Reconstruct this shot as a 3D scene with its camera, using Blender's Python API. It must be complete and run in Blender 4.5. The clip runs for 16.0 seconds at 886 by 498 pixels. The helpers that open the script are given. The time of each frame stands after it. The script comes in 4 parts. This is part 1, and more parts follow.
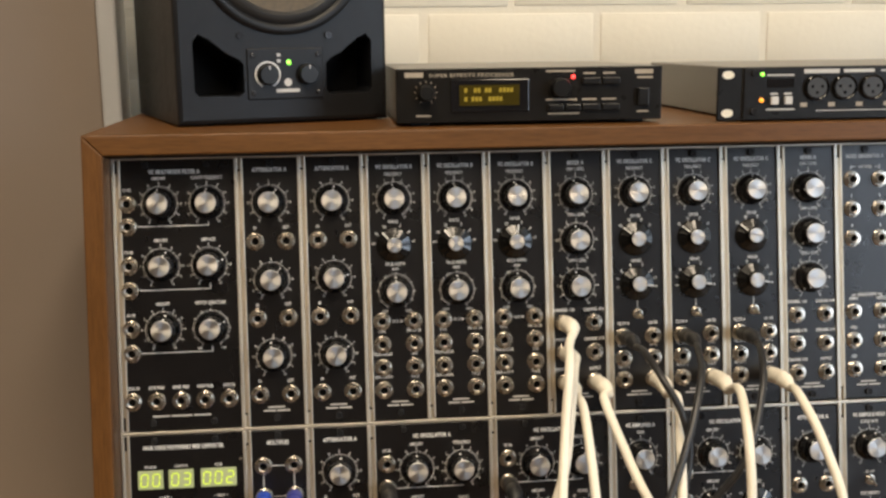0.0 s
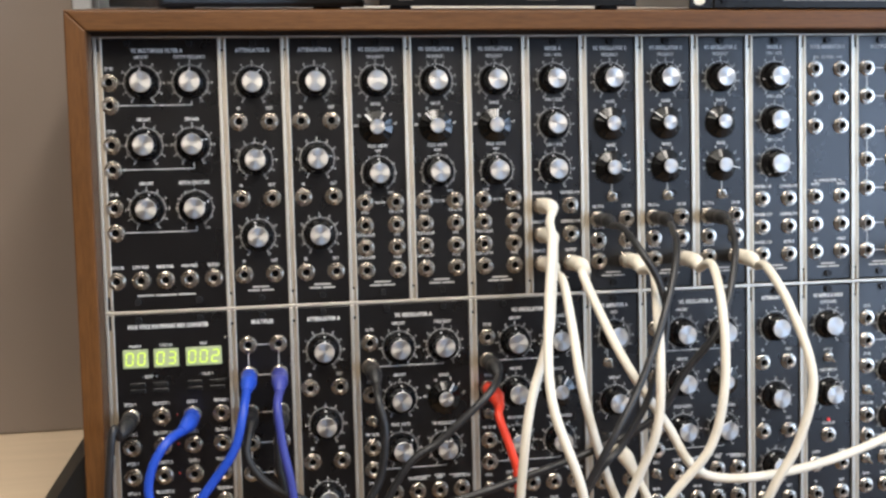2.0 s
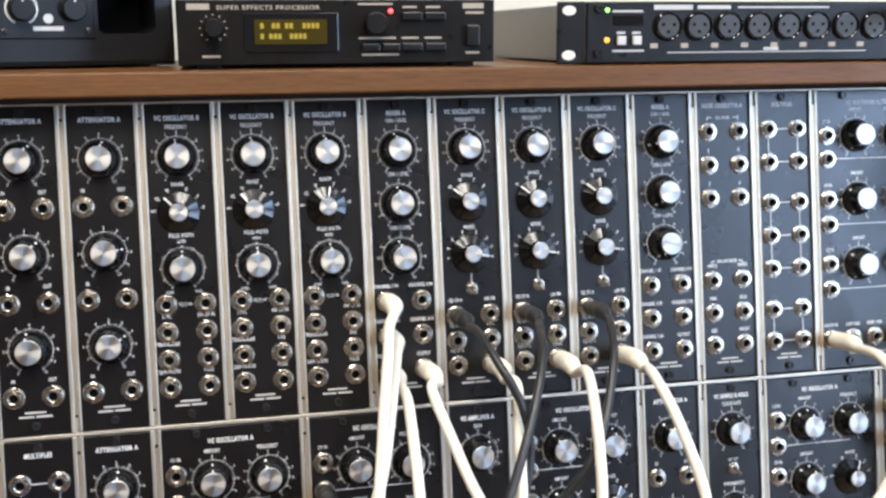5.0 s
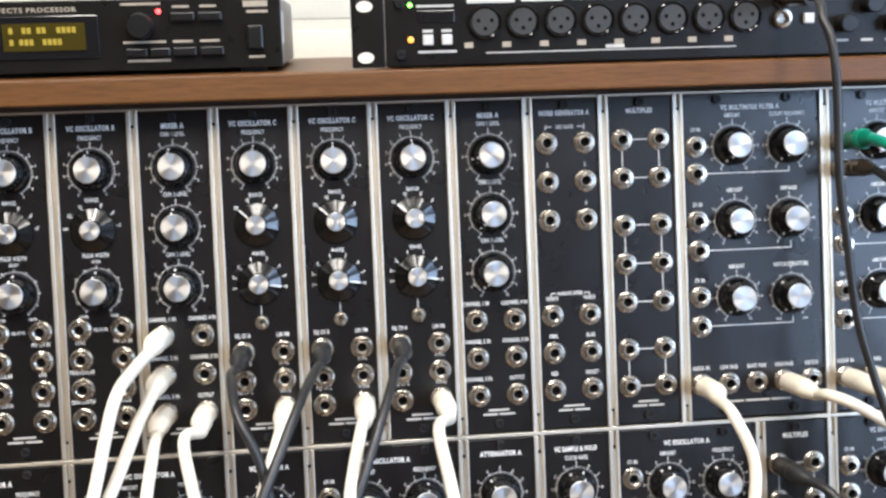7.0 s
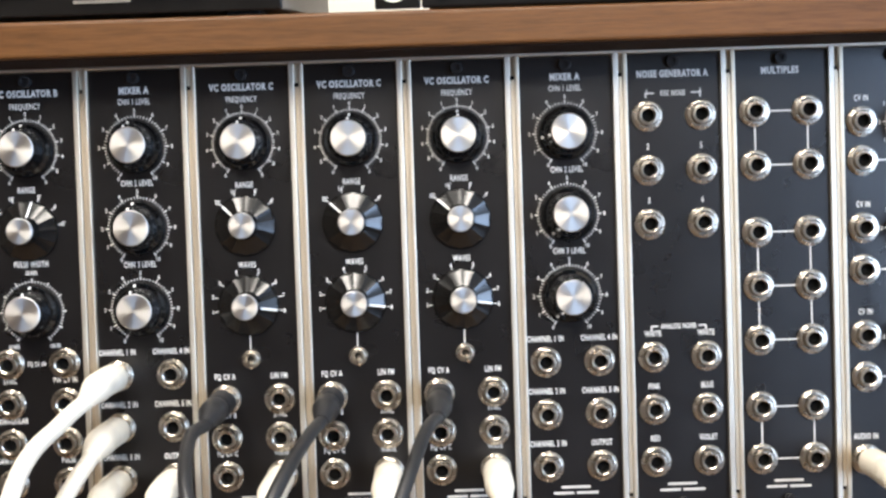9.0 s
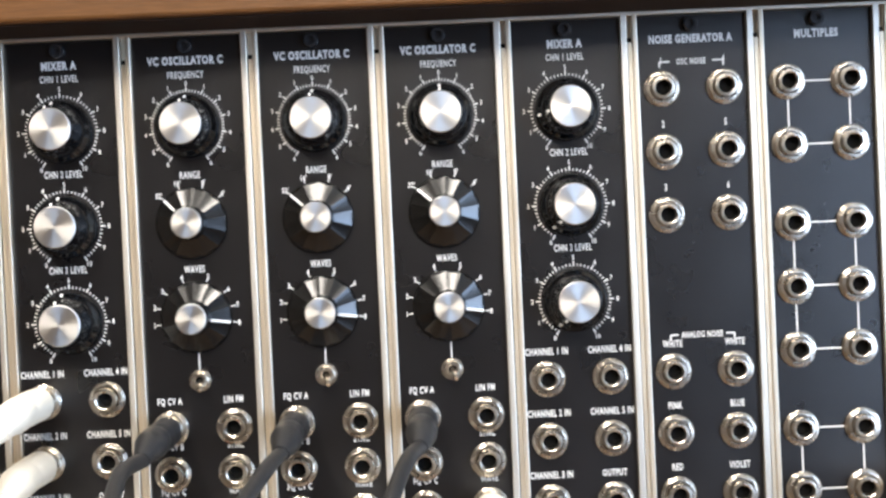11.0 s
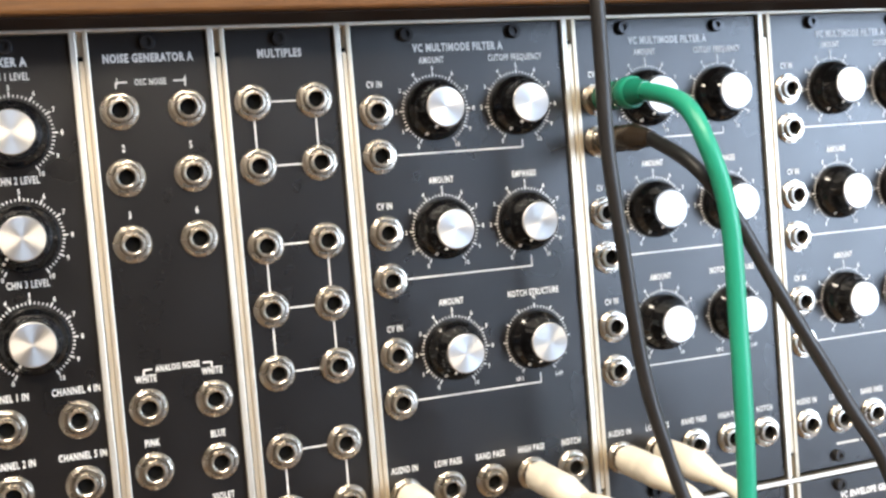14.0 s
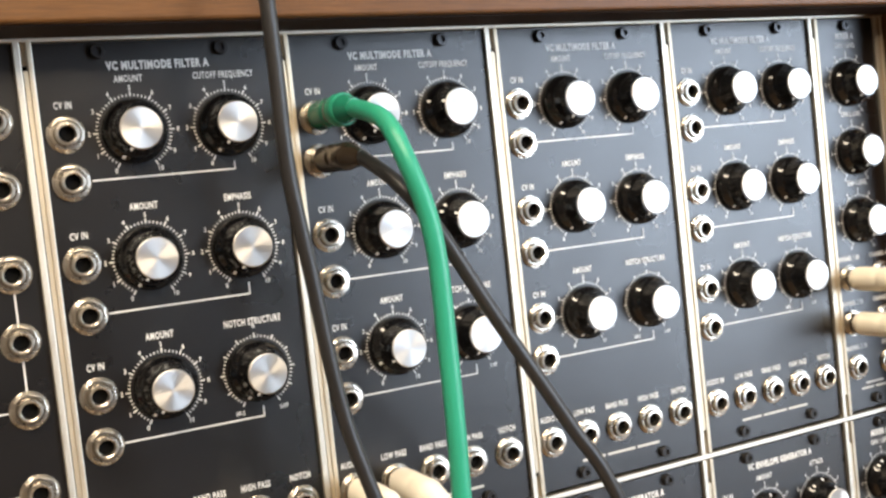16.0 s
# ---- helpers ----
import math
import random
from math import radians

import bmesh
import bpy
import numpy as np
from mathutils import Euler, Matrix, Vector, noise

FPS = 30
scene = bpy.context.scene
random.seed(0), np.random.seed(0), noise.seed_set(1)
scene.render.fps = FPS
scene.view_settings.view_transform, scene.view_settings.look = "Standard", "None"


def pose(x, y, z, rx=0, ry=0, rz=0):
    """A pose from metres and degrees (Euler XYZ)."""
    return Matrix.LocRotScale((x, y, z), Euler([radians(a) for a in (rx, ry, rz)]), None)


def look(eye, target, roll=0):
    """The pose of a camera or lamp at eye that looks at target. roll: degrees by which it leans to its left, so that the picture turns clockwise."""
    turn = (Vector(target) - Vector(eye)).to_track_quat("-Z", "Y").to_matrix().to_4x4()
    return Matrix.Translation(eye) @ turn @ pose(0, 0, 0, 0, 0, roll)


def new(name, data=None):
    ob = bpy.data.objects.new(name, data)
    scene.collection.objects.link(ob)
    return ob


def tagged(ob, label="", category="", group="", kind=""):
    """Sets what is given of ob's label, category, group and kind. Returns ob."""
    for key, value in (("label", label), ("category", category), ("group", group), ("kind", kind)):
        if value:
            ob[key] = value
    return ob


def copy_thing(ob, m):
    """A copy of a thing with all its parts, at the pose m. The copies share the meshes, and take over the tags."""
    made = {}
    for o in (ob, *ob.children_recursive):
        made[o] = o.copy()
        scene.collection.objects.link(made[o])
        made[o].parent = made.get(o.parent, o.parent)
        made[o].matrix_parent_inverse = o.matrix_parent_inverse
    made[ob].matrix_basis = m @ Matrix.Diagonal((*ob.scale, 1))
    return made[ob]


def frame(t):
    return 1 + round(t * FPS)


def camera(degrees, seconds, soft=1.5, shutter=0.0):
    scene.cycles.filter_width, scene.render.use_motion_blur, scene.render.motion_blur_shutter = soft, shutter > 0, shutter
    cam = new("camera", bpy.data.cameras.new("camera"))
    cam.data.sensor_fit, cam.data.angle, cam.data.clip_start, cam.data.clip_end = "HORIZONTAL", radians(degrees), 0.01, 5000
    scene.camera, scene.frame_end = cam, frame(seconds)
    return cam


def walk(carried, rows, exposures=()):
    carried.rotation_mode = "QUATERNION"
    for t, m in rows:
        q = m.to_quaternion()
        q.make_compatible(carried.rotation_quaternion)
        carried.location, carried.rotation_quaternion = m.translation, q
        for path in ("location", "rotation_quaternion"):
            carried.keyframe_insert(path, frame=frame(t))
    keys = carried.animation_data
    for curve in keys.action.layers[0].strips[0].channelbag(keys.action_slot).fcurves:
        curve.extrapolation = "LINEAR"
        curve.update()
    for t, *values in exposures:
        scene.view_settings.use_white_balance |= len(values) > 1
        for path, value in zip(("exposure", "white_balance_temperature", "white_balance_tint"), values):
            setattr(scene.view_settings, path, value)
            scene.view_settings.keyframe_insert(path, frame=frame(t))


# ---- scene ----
cam = camera(44.79, 16.0, soft=2.6)
# seconds, eye x y z, yaw, pitch, roll
PATH = [
    (0.0, 0.1777, -0.8772, 1.3938, -5.63, -1.62, 1.59),
    (0.5, 0.1618, -0.8679, 1.4000, -6.28, -3.91, 1.04),
    (1.0, 0.1521, -0.8799, 1.3822, -6.51, -4.45, 0.85),
    (1.5, 0.1423, -0.8911, 1.3530, -7.66, -4.10, 1.15),
    (2.0, 0.1286, -0.8913, 1.3289, -9.53, -3.71, 1.50),
    (2.5, 0.1099, -0.8960, 1.3359, -11.57, -3.68, 1.28),
    (3.0, 0.1223, -0.8919, 1.3464, -12.15, -3.90, 1.84),
    (3.5, 0.1666, -0.8643, 1.3489, -13.31, -4.03, 1.89),
    (4.0, 0.2338, -0.8617, 1.3401, -10.77, -2.21, 2.14),
    (4.5, 0.2186, -0.8006, 1.3576, -13.19, -2.17, 2.47),
    (7.0, 0.4766, -0.6930, 1.3805, -5.61, -2.35, 2.35),
    (7.5, 0.5112, -0.6500, 1.3680, -3.85, -3.29, 2.13),
    (8.0, 0.5207, -0.5460, 1.3587, -1.41, -1.78, 1.49),
    (8.5, 0.5243, -0.5067, 1.3711, 0.19, -1.63, 1.72),
    (9.0, 0.5170, -0.5026, 1.3727, -0.05, -1.58, 1.84),
    (11.5, 0.5258, -0.4133, 1.3630, -0.82, -0.63, 3.13),
    (12.0, 0.5393, -0.4082, 1.3730, -5.19, -1.94, 3.76),
    (12.5, 0.5519, -0.4029, 1.3765, -10.09, -2.61, 4.17),
    (13.0, 0.5615, -0.4053, 1.3740, -13.54, -2.59, 4.01),
    (13.5, 0.5731, -0.4133, 1.3731, -17.06, -2.64, 4.28),
    (14.0, 0.5896, -0.4220, 1.3771, -19.58, -2.99, 4.73),
    (14.5, 0.6075, -0.4238, 1.3804, -21.93, -3.04, 4.94),
    (15.0, 0.6383, -0.4293, 1.3760, -24.30, -2.87, 5.04),
    (15.5, 0.6704, -0.4301, 1.3733, -25.36, -3.14, 5.16),
    (16.0, 0.6503, -0.4254, 1.3736, -27.33, -2.81, 6.25),
]
# seconds, stops, kelvin, tint
EXPOSURES = [(0.0, -0.24, 6850, 10), (0.5, -0.16, 6400, 10), (1.5, 0.00, 5850, 10), (4.5, 0.30, 5520, 10), (7.0, 0.50, 5550, 10), (9.0, 0.56, 5650, 10), (12.5, 0.73, 5850, 10), (14.5, 0.67, 6350, 10), (16.0, 0.51, 6750, 10)]
# the rack's front leans back; the path above is given square to that front
TOP, LEAN = 1.45, 9.3
LEANING = pose(0, 0, TOP, -LEAN) @ pose(0, 0, -TOP)
walk(cam, [(t, LEANING @ pose(x, y, z, 90 + pitch, roll, yaw)) for t, x, y, z, yaw, pitch, roll in PATH], EXPOSURES)

# ---------- light ----------
world = bpy.data.worlds.new("world")
scene.world = world
world.use_nodes = True
wn = world.node_tree.nodes
sky = wn.new("ShaderNodeTexSky")
sky.sky_type, sky.sun_disc, sky.sun_elevation, sky.sun_rotation = "NISHITA", False, radians(40), radians(150)
wn["Background"].inputs[1].default_value = 0.12
world.node_tree.links.new(sky.outputs[0], wn["Background"].inputs[0])

# room: the rack stands against a painted brick wall, the window is in the wall opposite
RX0, RX1, RY0, RY1, RZ1 = -2.6, 7.0, -4.0, 0.50, 3.4
WIN = (3.2, 6.9, 1.0, 3.25)

day = bpy.data.lights.new("window_daylight", "AREA")
day.shape, day.size, day.size_y, day.energy, day.color = "RECTANGLE", WIN[1] - WIN[0], WIN[3] - WIN[2], 255, (0.63, 0.78, 1.0)
dayl = new("window_daylight", day)
dayl.matrix_world = look(((WIN[0] + WIN[1]) / 2, RY0 - 0.02, (WIN[2] + WIN[3]) / 2), ((WIN[0] + WIN[1]) / 2, 0, (WIN[2] + WIN[3]) / 2))
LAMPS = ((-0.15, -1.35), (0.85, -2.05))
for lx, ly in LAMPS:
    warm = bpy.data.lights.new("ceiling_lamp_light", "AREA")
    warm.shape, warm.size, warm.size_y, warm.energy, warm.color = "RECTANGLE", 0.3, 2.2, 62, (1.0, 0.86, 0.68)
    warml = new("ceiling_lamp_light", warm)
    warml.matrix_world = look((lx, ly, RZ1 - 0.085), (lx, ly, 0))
scene.view_settings.exposure = 0.0


# ---------- materials ----------
def mat(name, rgb, rough=0.5, metal=0.0, spec=0.5, scale=40.0, vary=0.25, bump=0.0, bump_scale=400.0, coat=0.0, emit=None, stretch=(1, 1, 1)):
    m = bpy.data.materials.new(name)
    m.use_nodes = True
    n, l = m.node_tree.nodes, m.node_tree.links
    b = n["Principled BSDF"]
    b.inputs["Metallic"].default_value = metal
    b.inputs["Specular IOR Level"].default_value = spec
    b.inputs["Coat Weight"].default_value = coat
    tc = n.new("ShaderNodeTexCoord")
    mp = n.new("ShaderNodeMapping")
    mp.inputs["Scale"].default_value = stretch
    l.new(tc.outputs["Object"], mp.inputs[0])
    tex = n.new("ShaderNodeTexNoise")
    tex.inputs["Scale"].default_value, tex.inputs["Detail"].default_value = scale, 5
    l.new(mp.outputs[0], tex.inputs["Vector"])
    ramp = n.new("ShaderNodeMix")
    ramp.data_type = "RGBA"
    lo, hi = [c * (1 - vary) for c in rgb], [min(1, c * (1 + vary)) for c in rgb]
    ramp.inputs["A"].default_value, ramp.inputs["B"].default_value = (*lo, 1), (*hi, 1)
    l.new(tex.outputs[0], ramp.inputs["Factor"])
    l.new(ramp.outputs["Result"], b.inputs["Base Color"])
    mr = n.new("ShaderNodeMapRange")
    mr.inputs["To Min"].default_value, mr.inputs["To Max"].default_value = max(0.02, rough - 0.08), rough + 0.08
    l.new(tex.outputs[0], mr.inputs["Value"])
    l.new(mr.outputs[0], b.inputs["Roughness"])
    if bump:
        t2 = n.new("ShaderNodeTexNoise")
        t2.inputs["Scale"].default_value, t2.inputs["Detail"].default_value = bump_scale, 3
        l.new(mp.outputs[0], t2.inputs["Vector"])
        bp = n.new("ShaderNodeBump")
        bp.inputs["Strength"].default_value, bp.inputs["Distance"].default_value = bump, 0.001
        l.new(t2.outputs[0], bp.inputs["Height"])
        l.new(bp.outputs[0], b.inputs["Normal"])
    if emit:
        b.inputs["Emission Color"].default_value, b.inputs["Emission Strength"].default_value = (*emit[0], 1), emit[1]
    return m


PANEL = mat("black_panel_lacquer", (0.0040, 0.0036, 0.0040), 0.29, 0, 0.63, 25, 0.2, 0.12, 2500)
PRINT = mat("white_silkscreen", (0.70, 0.70, 0.68), 0.36, 0, 0.6, 300, 0.12)
RAIL = mat("brushed_aluminium", (0.66, 0.62, 0.54), 0.48, 1, 0.5, 30, 0.1, 0.15, 60, stretch=(40, 40, 1))
# right lip's warm reflection is put into this tint, which also colours the tan strip
RAIL_WARM = mat("warm_tinted_aluminium", (0.60, 0.515, 0.385), 0.50, 1, 0.5, 30, 0.1, 0.15, 60, stretch=(40, 40, 1))
NICKEL = mat("nickel", (0.54, 0.50, 0.435), 0.27, 1, 0.5, 90, 0.12)
HOLE = mat("black_bore", (0.003, 0.003, 0.003), 0.8, 0, 0.1, 200, 0.2)
PLASTIC = mat("gloss_black_plastic", (0.004, 0.004, 0.0045), 0.09, 0, 0.45, 60, 0.3)
SATIN = mat("polished_black_plastic", (0.004, 0.004, 0.004), 0.19, 0, 0.45, 60, 0.2, coat=0.05)
SCREW = mat("blackened_screw", (0.030, 0.030, 0.032), 0.24, 0.4, 0.5, 200, 0.3)
WHITE_CABLE = mat("cream_cable_rubber", (0.76, 0.71, 0.60), 0.45, 0, 0.4, 30, 0.08, 0.1, 500)
BLACK_CABLE = mat("black_cable_rubber", (0.016, 0.016, 0.017), 0.42, 0, 0.5, 60, 0.3, 0.1, 500)
RED_CABLE = mat("red_cable_rubber", (0.80, 0.065, 0.03), 0.4, 0, 0.4, 40, 0.1)
BLUE_CABLE = mat("blue_cable_rubber", (0.02, 0.065, 0.44), 0.38, 0, 0.4, 40, 0.12)
VIOLET_CABLE = mat("violet_blue_cable_rubber", (0.045, 0.055, 0.27), 0.38, 0, 0.4, 40, 0.12)
GREEN_CABLE = mat("green_cable_rubber", (0.020, 0.27, 0.17), 0.36, 0, 0.4, 40, 0.1)
GREEN_SLEEVE = mat("clear_green_sleeve", (0.012, 0.16, 0.10), 0.22, 0, 0.5, 60, 0.2)
BROWN_CABLE = mat("smoky_black_plug", (0.035, 0.026, 0.018), 0.25, 0, 0.5, 60, 0.3)
GREY_METAL = mat("dark_grey_case", (0.0090, 0.0080, 0.0070), 0.30, 0, 0.24, 60, 0.2, 0.2, 1500)
CASE_SIDE = mat("grey_painted_steel", (0.20, 0.19, 0.17), 0.45, 0, 0.5, 40, 0.15, 0.1, 900)
GREY_KEY = mat("light_grey_key", (0.55, 0.54, 0.52), 0.45, 0, 0.4, 80, 0.1)
SOCKET = mat("grey_socket_face", (0.035, 0.034, 0.032), 0.45, 0, 0.5, 80, 0.2)
DARK_KEY = mat("dark_key", (0.010, 0.010, 0.010), 0.32, 0, 0.35, 80, 0.2)
PALE_PRINT = mat("beige_print", (0.36, 0.31, 0.24), 0.5, 0, 0.4, 300, 0.12)
DIM_PRINT = mat("faded_grey_print", (0.50, 0.49, 0.46), 0.5, 0, 0.4, 300, 0.12)
BAFFLE = mat("black_vinyl", (0.0070, 0.0074, 0.0085), 0.38, 0, 0.32, 90, 0.25, 0.22, 1800)
CONE = mat("woven_cone", (0.10, 0.075, 0.045), 0.5, 0, 0.4, 300, 0.4, 0.3, 900)
RUBBER = mat("rubber_surround", (0.02, 0.02, 0.02), 0.55, 0, 0.4, 90, 0.2)
CREAM = mat("cream_wall_paint", (0.74, 0.69, 0.57), 0.6, 0, 0.3, 6, 0.06, 0.4, 120)
JOINT = mat("cream_joint_paint", (0.72, 0.67, 0.555), 0.7, 0, 0.3, 12, 0.08, 0.5, 200)
TAUPE = mat("taupe_board", (0.205, 0.168, 0.138), 0.6, 0, 0.3, 4, 0.08, 0.1, 300)
DARK_TAUPE = mat("dark_unseen_wall", (0.065, 0.054, 0.046), 0.65, 0, 0.3, 4, 0.1, 0.1, 300)
GREY_TRIM = mat("pale_grey_trim", (0.40, 0.41, 0.42), 0.5, 0, 0.4, 20, 0.08)
WHITE_TRIM = mat("white_trim_paint", (0.74, 0.74, 0.74), 0.45, 0, 0.4, 20, 0.06)
PALE_WOOD = mat("pale_birch", (0.50, 0.40, 0.28), 0.5, 0, 0.4, 8, 0.12, 0.1, 200, stretch=(1, 12, 12))
CEIL = mat("white_ceiling_paint", (0.78, 0.77, 0.74), 0.7, 0, 0.3, 5, 0.05)
FLOOR = mat("oak_floor", (0.28, 0.18, 0.10), 0.45, 0, 0.5, 6, 0.3, 0.1, 100, stretch=(1, 14, 1))
STAND = mat("black_stand", (0.006, 0.006, 0.006), 0.6, 0, 0.3, 60, 0.3)
LED_RED = mat("red_led", (0.6, 0.02, 0.02), 0.3, emit=((1.0, 0.06, 0.05), 4.0))
LED_DIM = mat("dim_red_led", (0.45, 0.015, 0.015), 0.3, emit=((1.0, 0.06, 0.05), 0.5))
LED_OFF = mat("dark_red_led", (0.20, 0.01, 0.012), 0.25)
LED_GREEN = mat("green_led", (0.1, 0.6, 0.05), 0.3, emit=((0.35, 1.0, 0.10), 3.0))
LED_ORANGE = mat("orange_led", (0.7, 0.3, 0.02), 0.3, emit=((1.0, 0.32, 0.04), 1.6))
LCD = mat("backlit_green_glass", (0.24, 0.27, 0.15), 0.3, emit=((0.56, 0.62, 0.30), 0.36))
DIGIT = mat("lit_digit", (0.5, 0.6, 0.06), 0.3, emit=((0.64, 0.86, 0.07), 0.66))
AMBER = mat("amber_display_glass", (0.03, 0.022, 0.004), 0.2, emit=((0.50, 0.36, 0.02), 0.035))
AMBER_LIT = mat("lit_amber_segment", (0.30, 0.22, 0.03), 0.3, emit=((1.0, 0.74, 0.06), 0.10))
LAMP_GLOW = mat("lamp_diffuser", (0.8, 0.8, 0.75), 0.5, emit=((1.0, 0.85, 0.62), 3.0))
GLASS_DARK = mat("smoked_window", (0.008, 0.008, 0.009), 0.08, 0, 0.5, 20, 0.1)


def spun(name, rgb):
    """Turned aluminium with circular brushing."""
    m = mat(name, rgb, 0.47, 1, 0.5, 120, 0.06)
    n, l = m.node_tree.nodes, m.node_tree.links
    tg = n.new("ShaderNodeTangent")
    tg.direction_type, tg.axis = "RADIAL", "Y"
    b = n["Principled BSDF"]
    b.inputs["Anisotropic"].default_value = 0.74
    l.new(tg.outputs[0], b.inputs["Tangent"])
    return m


SPUN = spun("spun_aluminium", (0.56, 0.55, 0.535))


def walnut(name, stretch):
    """Stained walnut: broad figure crossed with fine dark pores along the board."""
    m = mat(name, (0.108, 0.0455, 0.0120), 0.42, 0, 0.28, 7, 0.32, 0.12, 90, coat=0.0, stretch=stretch)
    n, l = m.node_tree.nodes, m.node_tree.links
    b = n["Principled BSDF"]
    base = b.inputs["Base Color"].links[0].from_socket
    mp = [q for q in n if q.bl_idname == "ShaderNodeMapping"][0]
    t = n.new("ShaderNodeTexNoise")
    t.inputs["Scale"].default_value, t.inputs["Detail"].default_value, t.inputs["Roughness"].default_value = 46, 6, 0.7
    l.new(mp.outputs[0], t.inputs["Vector"])
    r = n.new("ShaderNodeMapRange")
    r.inputs["From Min"].default_value, r.inputs["From Max"].default_value = 0.36, 0.60
    r.inputs["To Min"].default_value, r.inputs["To Max"].default_value = 0.72, 1.10
    l.new(t.outputs[0], r.inputs["Value"])
    x = n.new("ShaderNodeVectorMath")
    x.operation = "SCALE"
    l.new(base, x.inputs[0])
    l.new(r.outputs[0], x.inputs["Scale"])
    l.new(x.outputs[0], b.inputs["Base Color"])
    return m


WOOD_X = walnut("stained_walnut_along_x", (1, 16, 16))
WOOD_Z = walnut("stained_walnut_along_z", (16, 16, 1))


# ---------- mesh helpers ----------
def part(name, bm, material, parent=None, label="", smooth=False, at=(0, 0, 0), turn=0):
    me = bm if isinstance(bm, bpy.types.Mesh) else to_mesh(name, bm, material, smooth)
    ob = new(name, me)
    ob.parent = parent
    ob.location = at
    if turn:
        ob.rotation_euler = (0, radians(turn), 0)
    if label:
        tagged(ob, label)
    return ob


def to_mesh(name, bm, material, smooth=False, sharp=40):
    me = bpy.data.meshes.new(name)
    bmesh.ops.recalc_face_normals(bm, faces=bm.faces)
    for f in bm.faces:
        f.smooth = smooth
    bm.to_mesh(me)
    bm.free()
    for m in material if isinstance(material, (list, tuple)) else [material]:
        me.materials.append(m)
    if smooth:
        me.set_sharp_from_angle(angle=radians(sharp))
    return me


def box(bm, x0, x1, y0, y1, z0, z1, bevel=0.0, mi=0):
    r = bmesh.ops.create_cube(bm, size=1)
    vs = r["verts"]
    for v in vs:
        v.co = Vector(((x0 + x1) / 2 + v.co.x * (x1 - x0), (y0 + y1) / 2 + v.co.y * (y1 - y0), (z0 + z1) / 2 + v.co.z * (z1 - z0)))
    fs = list({f for v in vs for f in v.link_faces})
    for f in fs:
        f.material_index = mi
    if bevel:
        es = list({e for v in vs for e in v.link_edges})
        bmesh.ops.bevel(bm, geom=es, offset=bevel, segments=2, profile=0.5, affect="EDGES")
    return bm


def boxbm(*a, **k):
    return box(bmesh.new(), *a, **k)


def lathe(profile, seg=28, flute=None):
    """Profile of (radius, height towards the viewer); the axis is -y. flute(angle, radius, height) changes the radius."""
    bm = bmesh.new()
    rings = []
    for r, h in profile:
        if r == 0:
            rings.append([bm.verts.new((0, -h, 0))])
        else:
            ring = []
            for i in range(seg):
                a = 2 * math.pi * i / seg
                q = flute(a, r, h) if flute else r
                ring.append(bm.verts.new((q * math.sin(a), -h, q * math.cos(a))))
            rings.append(ring)
    for a, b in zip(rings, rings[1:]):
        for i in range(seg):
            j = (i + 1) % seg
            if len(a) == 1:
                bm.faces.new((a[0], b[i], b[j]))
            elif len(b) == 1:
                bm.faces.new((a[i], b[0], a[j]))
            else:
                bm.faces.new((a[i], b[i], b[j], a[j]))
    return bm


def quad(bm, pts, y=-0.0003, mi=0):
    f = bm.faces.new([bm.verts.new((x, y, z)) for x, z in pts])
    f.material_index = mi


def bar(bm, x0, z0, x1, z1, w, y=-0.0003):
    """A printed line from one point to another."""
    d = Vector((x1 - x0, z1 - z0))
    d.normalize()
    nx, nz = -d.y * w / 2, d.x * w / 2
    quad(bm, [(x0 + nx, z0 + nz), (x1 + nx, z1 + nz), (x1 - nx, z1 - nz), (x0 - nx, z0 - nz)], y)


LETTERS = {}


def write(bm, text, x, z, size, wide=0.72, y=-0.0003, bold=0.0):
    """Printed words, centred on x, with their base line at z."""
    key = (text, bold)
    if key not in LETTERS:
        cu = bpy.data.curves.new("words", "FONT")
        cu.body, cu.align_x, cu.size, cu.resolution_u, cu.offset = text, "CENTER", 1.0, 2, bold
        cu.space_character = 1.15
        ob = bpy.data.objects.new("words", cu)
        me = ob.to_mesh()
        LETTERS[key] = ([v.co.copy() for v in me.vertices], [tuple(p.vertices) for p in me.polygons])
        ob.to_mesh_clear()
        bpy.data.objects.remove(ob)
        bpy.data.curves.remove(cu)
    vs, fs = LETTERS[key]
    nv = [bm.verts.new((x + v.x * size * wide, y, z + v.y * size)) for v in vs]
    for f in fs:
        try:
            bm.faces.new([nv[i] for i in f])
        except ValueError:
            pass


def spline(pts, n=10):
    """Smooth curve through the points."""
    p = [Vector(q) for q in pts]
    p = [p[0] * 2 - p[1]] + p + [p[-1] * 2 - p[-2]]
    out = []
    for i in range(1, len(p) - 2):
        a, b, c, d = p[i - 1:i + 3]
        for k in range(n):
            t = k / n
            out.append(0.5 * (2 * b + (c - a) * t + (2 * a - 5 * b + 4 * c - d) * t * t + (3 * b - a - 3 * c + d) * t ** 3))
    out.append(p[-2])
    return out


